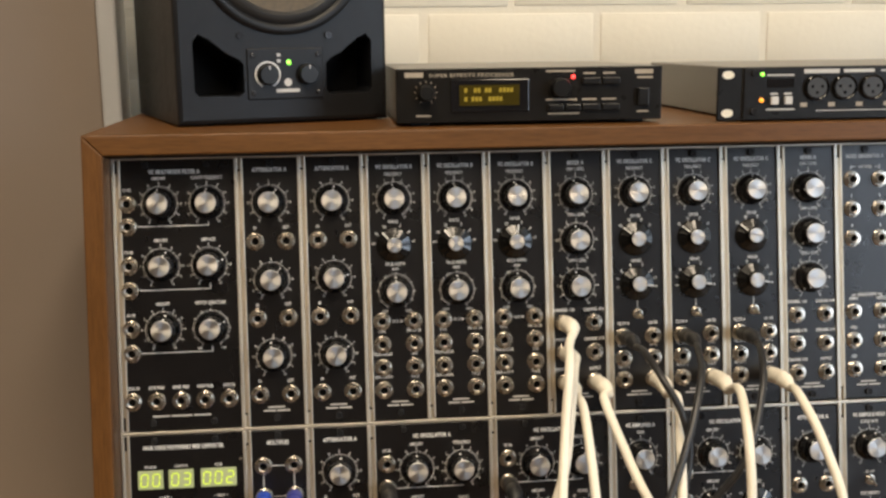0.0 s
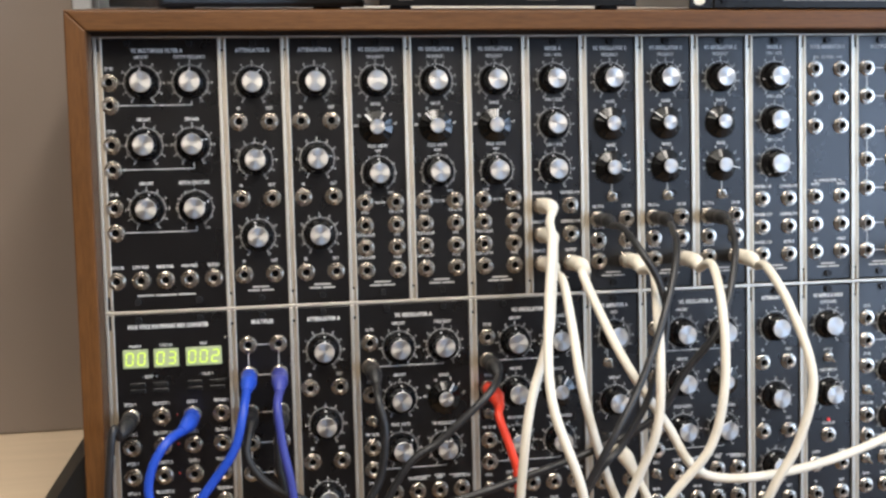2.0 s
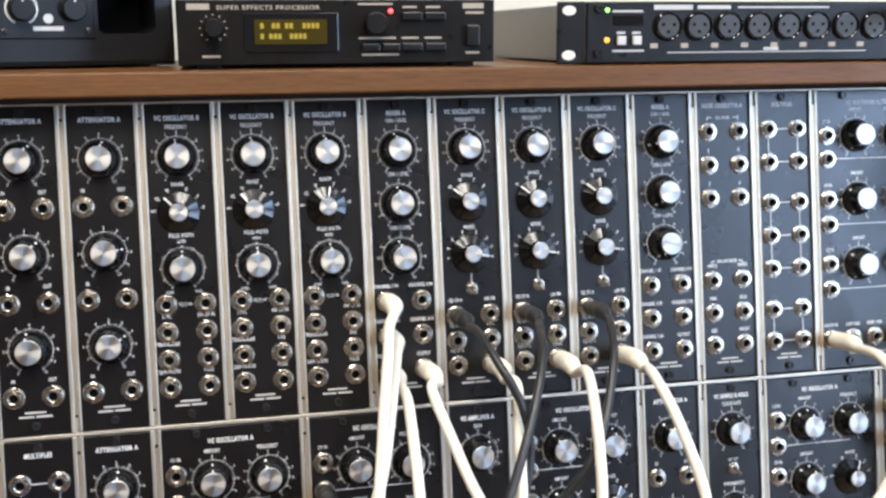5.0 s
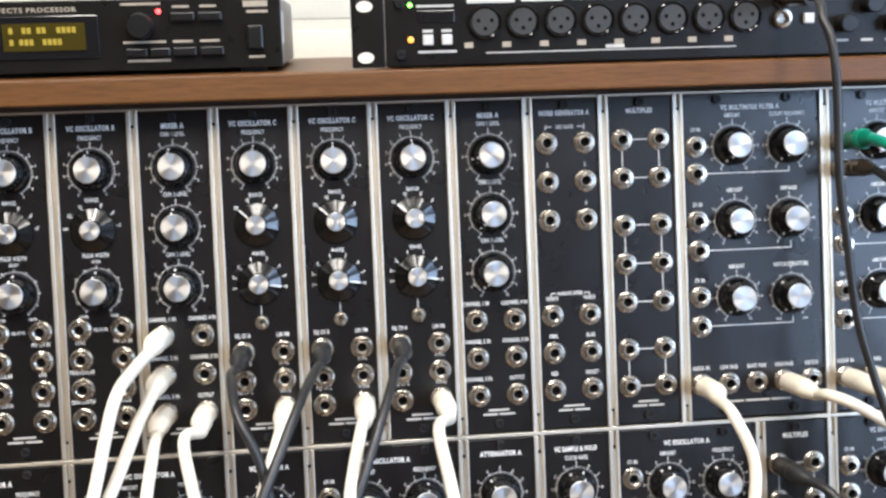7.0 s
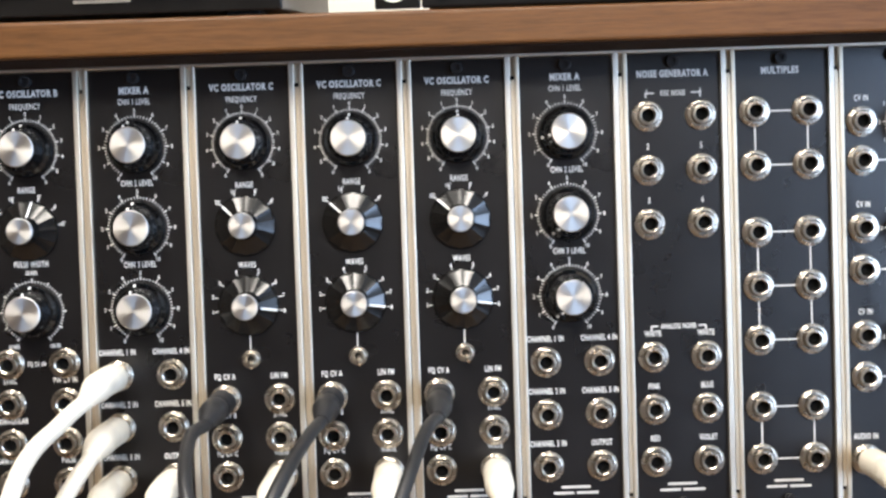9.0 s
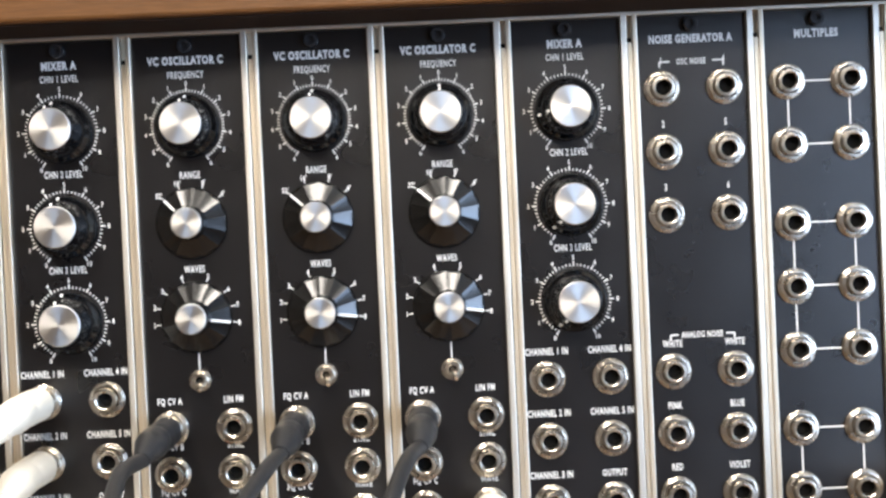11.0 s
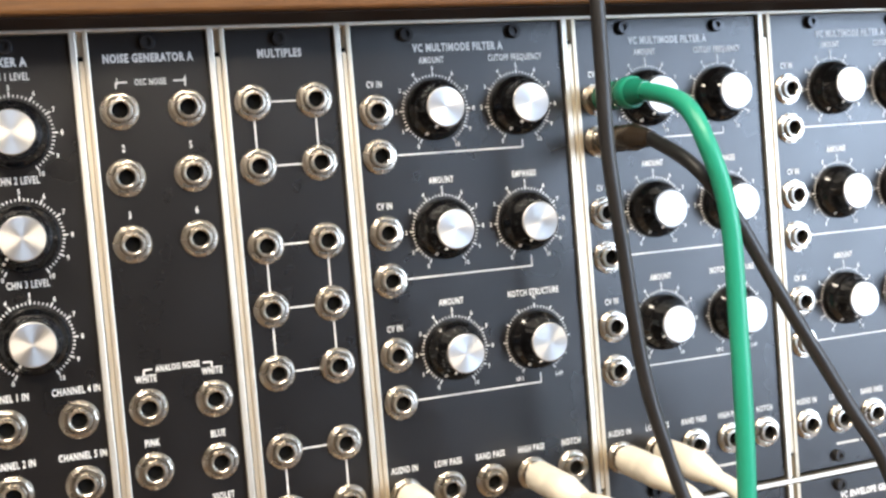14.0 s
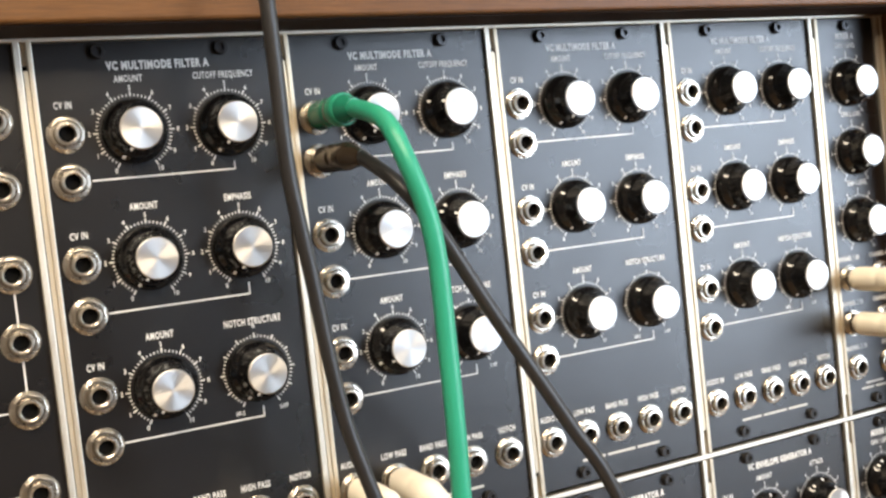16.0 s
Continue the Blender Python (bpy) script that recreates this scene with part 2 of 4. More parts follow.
def tube(line, radius, seg=10):
    """Sweep along a line; radius is a number or a list as long as the line."""
    bm = bmesh.new()
    rs = radius if isinstance(radius, list) else [radius] * len(line)
    side = None
    rings = []
    for i, p in enumerate(line):
        d = (line[min(i + 1, len(line) - 1)] - line[max(i - 1, 0)]).normalized()
        if side is None:
            side = d.orthogonal().normalized()
        side = (side - d * side.dot(d)).normalized()
        up = d.cross(side)
        rings.append([bm.verts.new(p + (side * math.cos(2 * math.pi * k / seg) + up * math.sin(2 * math.pi * k / seg)) * rs[i]) for k in range(seg)])
    for a, b in zip(rings, rings[1:]):
        for k in range(seg):
            bm.faces.new((a[k], b[k], b[(k + 1) % seg], a[(k + 1) % seg]))
    bm.faces.new(rings[0])
    bm.faces.new(rings[-1][::-1])
    return bm


# ---------- the room ----------
def wall(name, *dims, label, material=CREAM):
    ob = part(name, boxbm(*dims), material)
    return tagged(ob, label, "wall", kind="structure")


tagged(part("floor", boxbm(RX0 - 0.2, RX1 + 0.2, RY0 - 0.2, RY1 + 0.2, -0.2, 0.0), FLOOR), "oak plank floor of the showroom", "floor", kind="structure")
tagged(part("ceiling", boxbm(RX0 - 0.2, RX1 + 0.2, RY0 - 0.2, RY1 + 0.2, RZ1, RZ1 + 0.2), CEIL), "plain white painted ceiling", "ceiling", kind="structure")
wall_back = wall("wall_north", RX0 - 0.2, RX1 + 0.2, RY1, RY1 + 0.2, 0.0, RZ1, label="cream painted brick wall behind the rack", material=JOINT)
wall("wall_west", RX0 - 0.2, RX0, RY0 - 0.2, RY1, 0.0, RZ1, label="plain cream side wall", material=TAUPE)
wall("wall_east", RX1, RX1 + 0.2, RY0 - 0.2, RY1, 0.0, RZ1, label="plain cream side wall")
bm = bmesh.new()
box(bm, RX0, WIN[0], RY0 - 0.2, RY0, 0, RZ1)
box(bm, WIN[1], RX1, RY0 - 0.2, RY0, 0, RZ1)
box(bm, WIN[0], WIN[1], RY0 - 0.2, RY0, 0, WIN[2])
box(bm, WIN[0], WIN[1], RY0 - 0.2, RY0, WIN[3], RZ1)
# out of view; its dark colour is chosen to keep the panels' reflections dark
tagged(part("wall_south", bm, DARK_TAUPE), "plain unseen wall, darkened, with a wide window opening", "wall", kind="structure")
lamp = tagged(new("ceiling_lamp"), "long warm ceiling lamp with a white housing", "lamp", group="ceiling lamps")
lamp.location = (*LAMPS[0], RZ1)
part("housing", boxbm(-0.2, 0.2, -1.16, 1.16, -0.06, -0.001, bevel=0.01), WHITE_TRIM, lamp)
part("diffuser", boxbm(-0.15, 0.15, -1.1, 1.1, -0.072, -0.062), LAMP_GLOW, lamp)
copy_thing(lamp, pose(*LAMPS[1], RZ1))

# left of the rack: a taupe board with a pale edge strip, over a pale shelf
board = tagged(new("partition"), "taupe board partition with a pale grey edge strip", "partition", kind="structure")
part("board", boxbm(-2.4, -0.0445, 0.20, 0.24, 1.0405, RZ1 - 0.002, bevel=0.002), TAUPE, board)
part("edge_strip", boxbm(-0.0440, -0.0255, 0.195, 0.245, 1.0405, RZ1 - 0.002, bevel=0.003), GREY_TRIM, board, "pale grey edge strip")
shelf = tagged(new("side_table"), "pale birch side table beside the rack", "table")
part("tabletop", boxbm(-1.9, -0.0240, -0.05, 0.46, 1.005, 1.040, bevel=0.003), PALE_WOOD, shelf)
for sx in (-1.85, -0.16):
    for sy in (0.0, 0.40):
        part("leg", boxbm(sx, sx + 0.05, sy, sy + 0.05, 0.0, 1.0045, bevel=0.003), PALE_WOOD, shelf)

# ---------- the rack cabinet ----------
U = 0.05016                 # width of a single module
ROW, LOW = 0.2205, 0.2210
COLS = 23
XL, XR = 0.0, COLS * U + 0.004
ZB = TOP - LOW - ROW - 0.004
FRONT = -0.030

cab = tagged(new("synthesizer_cabinet"), "dark-stained walnut cabinet with aluminium rails, full of modules", "cabinet")
cab.matrix_basis = LEANING
WT = 0.0158
ZT = TOP - 0.0012


def mitred(name, pts, material):
    """A frame board: a front outline swept back in depth, with slightly rounded front edges."""
    b = bmesh.new()
    f = b.faces.new([b.verts.new((x, FRONT, z)) for x, z in pts])
    r = bmesh.ops.extrude_face_region(b, geom=[f])
    for v in [q for q in r["geom"] if isinstance(q, bmesh.types.BMVert)]:
        under = abs(v.co.z - ZT) < 1e-6    # the inner face of the top stays square to the front
        v.co += Vector((0, 0.36 * math.cos(radians(LEAN)), 0.0 if under else 0.36 * math.sin(radians(LEAN))))
    es = [e for e in b.edges if abs(e.verts[0].co.y - FRONT) < 1e-6 and abs(e.verts[1].co.y - FRONT) < 1e-6]
    bmesh.ops.bevel(b, geom=es, offset=0.0014, segments=3, profile=0.5, affect="EDGES")
    return part(name, b, material, cab)


mitred("top_board", [(XL, ZT), (XR, ZT), (XR + WT, ZT + WT), (XL - WT, ZT + WT)], WOOD_X)
# a thin dark strip stands for the shade under the top board
UNDER_SHADE = mat("top_board_shade", (0.020, 0.011, 0.006), 0.75, 0, 0.2, 60, 0.3)
part("shade_strip", boxbm(XL + 0.001, XR - 0.001, FRONT + 0.0035, -0.0030, ZT - 0.0007, ZT - 0.0001), UNDER_SHADE, cab, "dark strip standing for the shade under the top board")
mitred("side_board", [(XL, ZT), (XL - WT, ZT + WT), (XL - WT, ZB - WT), (XL, ZB)], WOOD_Z)
mitred("side_board", [(XR, ZT), (XR, ZB), (XR + WT, ZB - WT), (XR + WT, ZT + WT)], WOOD_Z)
mitred("bottom_board", [(XL, ZB), (XL - WT, ZB - WT), (XR + WT, ZB - WT), (XR, ZB)], WOOD_X)
part("back_panel", boxbm(XL, XR, 0.06, 0.07, ZB, ZT), STAND, cab)
foot = LEANING @ Vector((0, FRONT, ZB - WT))
stand = tagged(new("rack_stand"), "black stand that carries the cabinet", "stand")
part("plinth", boxbm(XL - 0.014, XR + 0.014, foot.y + 0.01, foot.y + 0.34, 0.0, foot.z - 0.0005, bevel=0.004), STAND, stand)
b = bmesh.new()
fr = [b.verts.new(LEANING @ Vector((x, -0.02, z))) for x, z in ((-0.0165, 0.7), (-0.0165, 1.121), (-0.075, 1.035), (-0.075, 0.7))]
f = b.faces.new(fr)
r = bmesh.ops.extrude_face_region(b, geom=[f])
for v in [q for q in r["geom"] if isinstance(q, bmesh.types.BMVert)]:
    v.co.y += 0.10
part("side_wedge", b, STAND, stand)

# rails: two lips and a groove, with a dark slot at each end
RW = 0.0068


def rail_mesh():
    b = bmesh.new()
    hw = RW / 2
    z1, z0 = -0.0012, -(ROW - 0.0004)
    # a wide and a narrow lip; between them a tan strip with a dark seam, and an open slot at each end
    box(b, -hw, -0.0008, -0.0019, 0.004, z0, z1, bevel=0.0004)
    box(b, 0.0013, hw, -0.0019, 0.004, z0, z1, bevel=0.0004, mi=2)
    box(b, -0.0004, 0.0013, -0.0013, 0.004, z0 + 0.0120, z1 - 0.0120, mi=2)
    box(b, -0.0008, -0.0004, 0.0006, 0.004, z0 + 0.0120, z1 - 0.0120, mi=1)
    for za, zh in ((z0, z0 + 0.0100), (z1 - 0.0120, z1 - 0.0120)):
        box(b, -0.0008, 0.0013, 0.0009, 0.004, za, za + 0.0120)
        box(b, -0.0008, 0.0013, 0.0004, 0.004, zh, zh + 0.0020, mi=1)
    return to_mesh("rail", b, [RAIL, HOLE, RAIL_WARM])


RAILM = rail_mesh()
UP_EDGES = [0, 2, 3, 4, 5, 6, 7, 8, 9, 10, 11, 12, 13, 14, 16, 18, 20, 22, 23]
LOW_EDGES = [0, 2, 3, 4, 6, 8, 9, 11, 12, 13, 15, 16, 18, 20, 22, 23]


def edge_x(c):
    return c * U + (0.0038 if c == 0 else -0.0001 if c == COLS else -0.0004)


for c in UP_EDGES:
    part("rail", RAILM, None, cab, at=(edge_x(c), 0, TOP - 0.0004))
for c in LOW_EDGES:
    part("rail", RAILM, None, cab, at=(edge_x(c), 0, TOP - LOW - 0.0012))
part("cross_rail", boxbm(XL, XR, -0.0014, 0.004, TOP - LOW - 0.0021, TOP - LOW + 0.0002, bevel=0.0003), RAIL, cab)
part("cross_rail", boxbm(XL, XR, -0.0019, 0.004, TOP - 0.0030, TOP - 0.0014, bevel=0.0003), RAIL, cab)
part("cross_rail", boxbm(XL, XR, -0.0019, 0.004, ZB + 0.0005, ZB + 0.0022, bevel=0.0003), RAIL, cab)

# ---------- module hardware ----------
def hexed(a, r, h):
    """Round washer below, a hexagon nut with turned-off corners on it, and a round bush."""
    return min(r, r * 0.955 / math.cos((a % (math.pi / 3)) - math.pi / 6)) if 6.1e-3 < r < 6.85e-3 else r


JACK = to_mesh("jack", lathe([(7.1e-3, 0), (7.2e-3, .25e-3), (7.15e-3, .7e-3), (6.95e-3, .85e-3), (6.8e-3, .85e-3), (6.75e-3, 1.7e-3), (6.4e-3, 2.05e-3), (5.9e-3, 2.15e-3), (5.2e-3, 2.15e-3), (5.05e-3, 1.1e-3), (4.8e-3, 1.1e-3), (4.65e-3, 3.5e-3), (4.4e-3, 3.9e-3), (3.6e-3, 4.0e-3), (3.15e-3, 3.7e-3), (2.95e-3, 0.3e-3)], 36, hexed), NICKEL, True, 30)
BORE = to_mesh("bore", lathe([(3.0e-3, 0.3e-3), (0, 0.3e-3)], 16), HOLE)
LEDJ = to_mesh("toggle_switch", lathe([(4.4e-3, 0), (4.4e-3, .7e-3), (4.1e-3, 1.0e-3), (3.5e-3, 1.1e-3), (3.3e-3, 2.4e-3), (2.9e-3, 2.8e-3), (2.0e-3, 2.8e-3), (1.6e-3, 2.3e-3), (1.5e-3, .4e-3)], 24), NICKEL, True, 30)
LEVER = to_mesh("lever", tube([Vector((0.0002 * k, -0.0012 * k, -0.00042 * k)) for k in range(8)], [0.9e-3, 0.9e-3, 0.95e-3, 1.05e-3, 1.15e-3, 1.25e-3, 1.3e-3, 0.9e-3], 10), NICKEL, True)
SCREWM = to_mesh("screw", lathe([(3.0e-3, 0), (3.0e-3, 2.0e-3), (2.6e-3, 2.6e-3), (1.5e-3, 2.6e-3), (1.3e-3, 1.2e-3), (0, 1.2e-3)], 14), SCREW, True)


def knob_meshes():
    body = lathe([(12.5e-3, .2e-3), (12.6e-3, 1.4e-3), (12.4e-3, 2.5e-3), (11.7e-3, 3.4e-3), (10.6e-3, 4.3e-3), (9.8e-3, 5.5e-3), (9.5e-3, 7.0e-3), (9.3e-3, 9.0e-3), (9.1e-3, 12.4e-3), (8.5e-3, 13.0e-3), (0, 13.0e-3)], 72,
                 lambda a, r, h: r - (0.0005 * abs(math.cos(9 * a)) ** 0.6 if 8.0e-3 < h < 12.6e-3 else 0))
    # two white dots: one on the skirt, one beside the cap
    for r0, h0, r1, h1, w in ((10.9e-3, 4.25e-3, 12.0e-3, 3.25e-3, 0.55e-3), (8.3e-3, 13.15e-3, 9.4e-3, 12.3e-3, 0.5e-3)):
        f = body.faces.new([body.verts.new(c) for c in ((-w, -h0, r0), (w, -h0, r0), (w, -h1, r1), (-w, -h1, r1))])
        f.material_index = 1
    cap = lathe([(8.0e-3, 12.8e-3), (8.1e-3, 13.5e-3), (7.7e-3, 13.8e-3), (0, 13.8e-3)], 40)
    return to_mesh("knob", body, [PLASTIC, PRINT], True), to_mesh("cap", cap, SPUN, False)


KNOB, CAP = knob_meshes()


def selector_meshes():
    def scallop(a, r, h):
        """Fourteen shallow hollow flutes with sharp ridges between them, over a round rim."""
        if not 6.6e-3 < r < 14.0e-3:
            return r
        u = (a / (math.pi / 7)) % 1.0
        return r * (1.0 - 0.045 * (1 - (2 * u - 1) ** 2))

    body = lathe([(14.2e-3, .3e-3), (14.3e-3, 1.0e-3), (14.0e-3, 1.5e-3), (13.9e-3, 1.55e-3), (6.9e-3, 4.1e-3), (6.5e-3, 10.0e-3), (6.2e-3, 10.4e-3), (0, 10.4e-3)], 112, scallop)
    # the white pointer is a thin fin that runs down the cone from the cap to the rim
    w = 0.5e-3
    line = ((6.5e-3, 5.4e-3), (8.5e-3, 4.3e-3), (10.2e-3, 3.6e-3), (13.9e-3, 2.1e-3))
    for (r0, h0), (r1, h1) in zip(line, line[1:]):
        f = body.faces.new([body.verts.new(c) for c in ((-w, -h0, r0), (w, -h0, r0), (w, -h1, r1), (-w, -h1, r1))])
        f.material_index = 1
    cap = lathe([(5.9e-3, 10.2e-3), (6.0e-3, 11.0e-3), (5.6e-3, 11.3e-3), (0, 11.3e-3)], 32)
    return to_mesh("selector", body, [SATIN, PRINT], True, 6), to_mesh("cap", cap, SPUN, False)


SELECTOR, SCAP = selector_meshes()


def dial_print(bm, x, z, lo=0, hi=10, n=11, names=True, minor=5, r=13.6e-3):
    """A printed scale of 300 degrees round a knob."""
    tot = (n - 1) * minor
    for i in range(tot + 1):
        a = radians(-150 + 300 * i / tot)
        s, c = math.sin(a), math.cos(a)
        big = i % minor == 0
        r1 = r + (2.0e-3 if big else 1.0e-3)
        bar(bm, x + s * r, z + c * r, x + s * r1, z + c * r1, 0.00056 if big else 0.00042)
        if big and names:
            v = lo + (hi - lo) * i / tot
            rr = r + 3.4e-3
            write(bm, "%d" % abs(round(v)), x + s * rr, z + c * rr - 0.0009, 0.0026, 0.78, bold=0.025)


def select_print(bm, x, z, marks, r=14.5e-3):
    """Marks of a stepped switch: (angle, word)."""
    for ang, word in marks:
        s, c = math.sin(radians(ang)), math.cos(radians(ang))
        bar(bm, x + s * r, z + c * r, x + s * (r + 1.8e-3), z + c * (r + 1.1e-3), 0.0004)
        write(bm, word, x + s * (r + 2.5e-3), z + c * (r + 2.1e-3) - 0.0009, 0.0029, 0.7, bold=0.03)


SCALES, WORDS = {}, {}


def scale_mesh(lo, hi, n, names, minor):
    key = (lo, hi, n, names, minor)
    if key not in SCALES:
        b = bmesh.new()
        dial_print(b, 0, 0, lo, hi, n, names, minor)
        SCALES[key] = to_mesh("dial_scale", b, PRINT)
    return SCALES[key]


def word_mesh(text, size, wide, bold):
    key = (text, size, wide, bold)
    if key not in WORDS:
        b = bmesh.new()
        write(b, text, 0, 0, size, wide, bold=bold)
        WORDS[key] = to_mesh("lettering", b, PRINT)
    return WORDS[key]


def stroke(parent, x0, z0, x1, z1, w=0.0006, name="printed_line"):
    b = bmesh.new()
    bar(b, x0, z0, x1, z1, w)
    part(name, b, DIM_PRINT if name == "maker_mark" else PRINT, parent)


class Kit:
    """Builds one module: its panel, printing, screws, knobs and jacks."""

    def __init__(self, title, cols, label, category="synthesizer module"):
        self.cols, self.w = cols, cols * U
        self.ob = tagged(new("synthesizer_module"), label, category, group="modules in the cabinet")
        hw = RW / 2
        part("panel", boxbm(hw * 0.6 + 0.0004, self.w - hw * 0.6 - 0.001, 0.0, 0.002, -ROW + 0.0012, -0.0032, bevel=0.0003), PANEL, self.ob)
        self.cx = self.w / 2 - 0.0009
        xs = (self.cx,) if cols == 1 else (0.0265, 0.0745)
        for x in xs:
            for z in (-0.0072, -0.2140):
                part("screw", SCREWM, None, self.ob, at=(x, 0, z))
        if title:
            self.word(title, self.cx, -0.0143, 0.0044, TITLE_WIDE.get(title, 0.74), 0.048)
        # two small printed lines of maker's text near the foot
        lines = ((-0.2050, ((-0.0068, 0.0068),)), (-0.2078, ((-0.0105, -0.0009), (0.0004, 0.0105)))) if cols == 1 else ((-0.2085, ((-0.0230, -0.0098), (-0.0084, 0.0080), (0.0094, 0.0230))),)
        for z, runs in lines:
            for a, b2 in runs:
                stroke(self.ob, self.cx + a, z, self.cx + b2, z, 0.0012, "maker_mark")

    def word(self, text, x, z, size=0.0038, wide=0.60, bold=0.022):
        part("lettering", word_mesh(text, size, wide, bold), None, self.ob, at=(x, 0, z))

    def jack(self, x, z, text=None, dz=0.0097):
        j = part("jack", JACK, None, self.ob, at=(x, 0, z), turn=random.uniform(0, 60))
        part("bore", BORE, None, j)
        if text:
            self.word(text, x, z + dz)

    def knob(self, x, z, turn, text=None, lo=0, hi=10, n=11, names=True, minor=5):
        k = part("knob", KNOB, None, self.ob, at=(x, 0, z), turn=turn)
        part("cap", CAP, None, k, "spun aluminium cap")
        part("dial_scale", scale_mesh(lo, hi, n, names, minor), None, self.ob, at=(x, 0, z))
        if text:
            self.word(text, x, z + (0.0197 if text.startswith("CHN") else 0.0192))

    def selector(self, x, z, turn, text, marks):
        k = part("selector", SELECTOR, None, self.ob, "faceted black selector knob", at=(x, 0, z), turn=turn)
        part("cap", SCAP, None, k, "spun aluminium cap")
        b = bmesh.new()
        select_print(b, 0, 0, marks)
        part("dial_scale", b, PRINT, self.ob, at=(x, 0, z))
        if text:
            self.word(text, x, z + 0.0178)

    def socket(self, x, z):
        self.toggle(x, z)
        stroke(self.ob, x, z + 0.004, x, z + 0.013, 0.0005)

    def toggle(self, x, z):
        part("lever", LEVER, None, part("toggle_switch", LEDJ, None, self.ob, "small nickel toggle switch", at=(x, 0, z)), "nickel lever")

    def line(self, *pts):
        for (x0, z0), (x1, z1) in zip(pts, pts[1:]):
            stroke(self.ob, x0, z0, x1, z1)

    def done(self, col, low=False):
        self.ob.matrix_basis = LEANING @ pose(col * U, 0, TOP - (LOW if low else 0))
        return self.ob


TITLE_WIDE = {"VC MULTIMODE FILTER A": 0.70, "FOUR VOICE POLYPHONIC MIDI CONVERTER": 0.62, "NOISE GENERATOR A": 0.68, "VC OSCILLATOR B": 0.71, "VC OSCILLATOR C": 0.71, "VC SAMPLE & HOLD": 0.64, "VC AMPLIFIER A": 0.70, "VC ENVELOPE GENERATOR A": 0.68}


def again(ob, cols, low=False):
    """Copies of a module in other columns of a row."""
    for c in cols:
        copy_thing(ob, LEANING @ pose(c * U, 0, TOP - (LOW if low else 0)))


L, R = 0.0118, 0.0370
RANGE5 = [(-85, "64'"), (-55, "32'"), (-25, "16'"), (20, "8'"), (50, "4'"), (80, "2'")]
RANGE4 = [(-48, "32'"), (-18, "16'"), (18, "8'"), (48, "4'")]
WAVES = [(-100, "1"), (-75, "2"), (-50, "3"), (-18, "4"), (18, "5"), (50, "6"), (75, "7"), (100, "8")]


def filter_module(col, turns):
    k = Kit("VC MULTIMODE FILTER A", 2, "double-width black voltage-controlled multimode filter module")
    xa, xb, cx = 0.0370, 0.0746, 0.0116
    for i, (zk, za, zb, name) in enumerate(((-0.0384, -0.0379, -0.0561, "CUTOFF FREQUENCY"), (-0.0879, -0.0875, -0.1071, "EMPHASIS"), (-0.1388, -0.1378, -0.1575, "NOTCH STRUCTURE"))):
        k.knob(xa, zk, turns[2 * i], "AMOUNT", names=True)
        k.knob(xb, zk, turns[2 * i + 1], name, names=i < 2)
        if i == 2:
            for a, t in ((-150, "HP-S"), (0, "N"), (150, "S-HP")):
                k.word(t, xb + 0.0185 * math.sin(radians(a)), zk + 0.0185 * math.cos(radians(a)) - 0.001, 0.0026)
        k.jack(cx, za, "CV IN")
        k.jack(cx, zb)
        k.line((cx + 0.0075, zb), (xb + 0.0005, zb), (xb + 0.0005, zk - 0.0145))
    for i, t in enumerate(("AUDIO IN", "LOW PASS", "BAND PASS", "HIGH PASS", "NOTCH")):
        k.jack(0.0107 + 0.0191 * i, -0.1964, t)
    return k.done(col)


def attenuator(col, turns, low=False):
    k = Kit("ATTENUATOR A", 1, "black attenuator module with three knobs")
    for i, (zk, zj) in enumerate(((-0.0392, -0.0705), (-0.1015, -0.1328), (-0.1636, -0.1947))):
        k.knob(0.0234, zk, turns[i])
        k.jack(0.0113, zj, "IN")
        k.jack(0.0360, zj, "OUT")
    return k.done(col, low)


def oscillator_b(col, turns, low=False):
    k = Kit("VC OSCILLATOR B", 1, "black voltage-controlled oscillator module with eight sockets")
    k.knob(0.0234, -0.0392, turns[0], "FREQUENCY", -6, 6, 13)
    k.selector(0.0226, -0.0766, turns[1], "RANGE", RANGE5)
    k.knob(0.0234, -0.1145, turns[2], names=False)
    k.word("PULSE WIDTH", 0.0234, -0.0935)
    k.word("50/50%", 0.0234, -0.0972, 0.0028)
    k.word("0/100%", 0.0140, -0.1315, 0.0026)
    k.word("100/0%", 0.0330, -0.1315, 0.0026)
    k.word("FQ CV IN", 0.0240, -0.1400, 0.0030)
    names = (None, None), ("SYNC", "PW CV IN"), ("TRIANGULAR", "SINE"), ("SAWTOOTH", "PULSE")
    for i, (a, b2) in enumerate(names):
        z = -0.1390 - 0.0188 * i
        k.jack(0.0112, z, a)
        k.jack(0.0372, z, b2)
    return k.done(col)


def oscillator_c(col):
    k = Kit("VC OSCILLATOR C", 1, "black voltage-controlled oscillator module with two selector knobs")
    k.knob(0.0240, -0.0389, 0, "FREQUENCY", -6, 6, 13)
    k.selector(0.0239, -0.0773, -48, "RANGE", RANGE4)
    k.selector(0.0240, -0.1147, 100, "WAVES", WAVES)
    k.socket(0.0242, -0.1399)
    for i, (a, b2) in enumerate((("FQ CV A", "LIN FM"), ("FQ CV B", "SYNC"), ("FQ CV C", "WAVE"))):
        z = -0.1589 - 0.0181 * i
        k.jack(0.0116, z, a)
        k.jack(R, z, b2)
    return k.done(col)


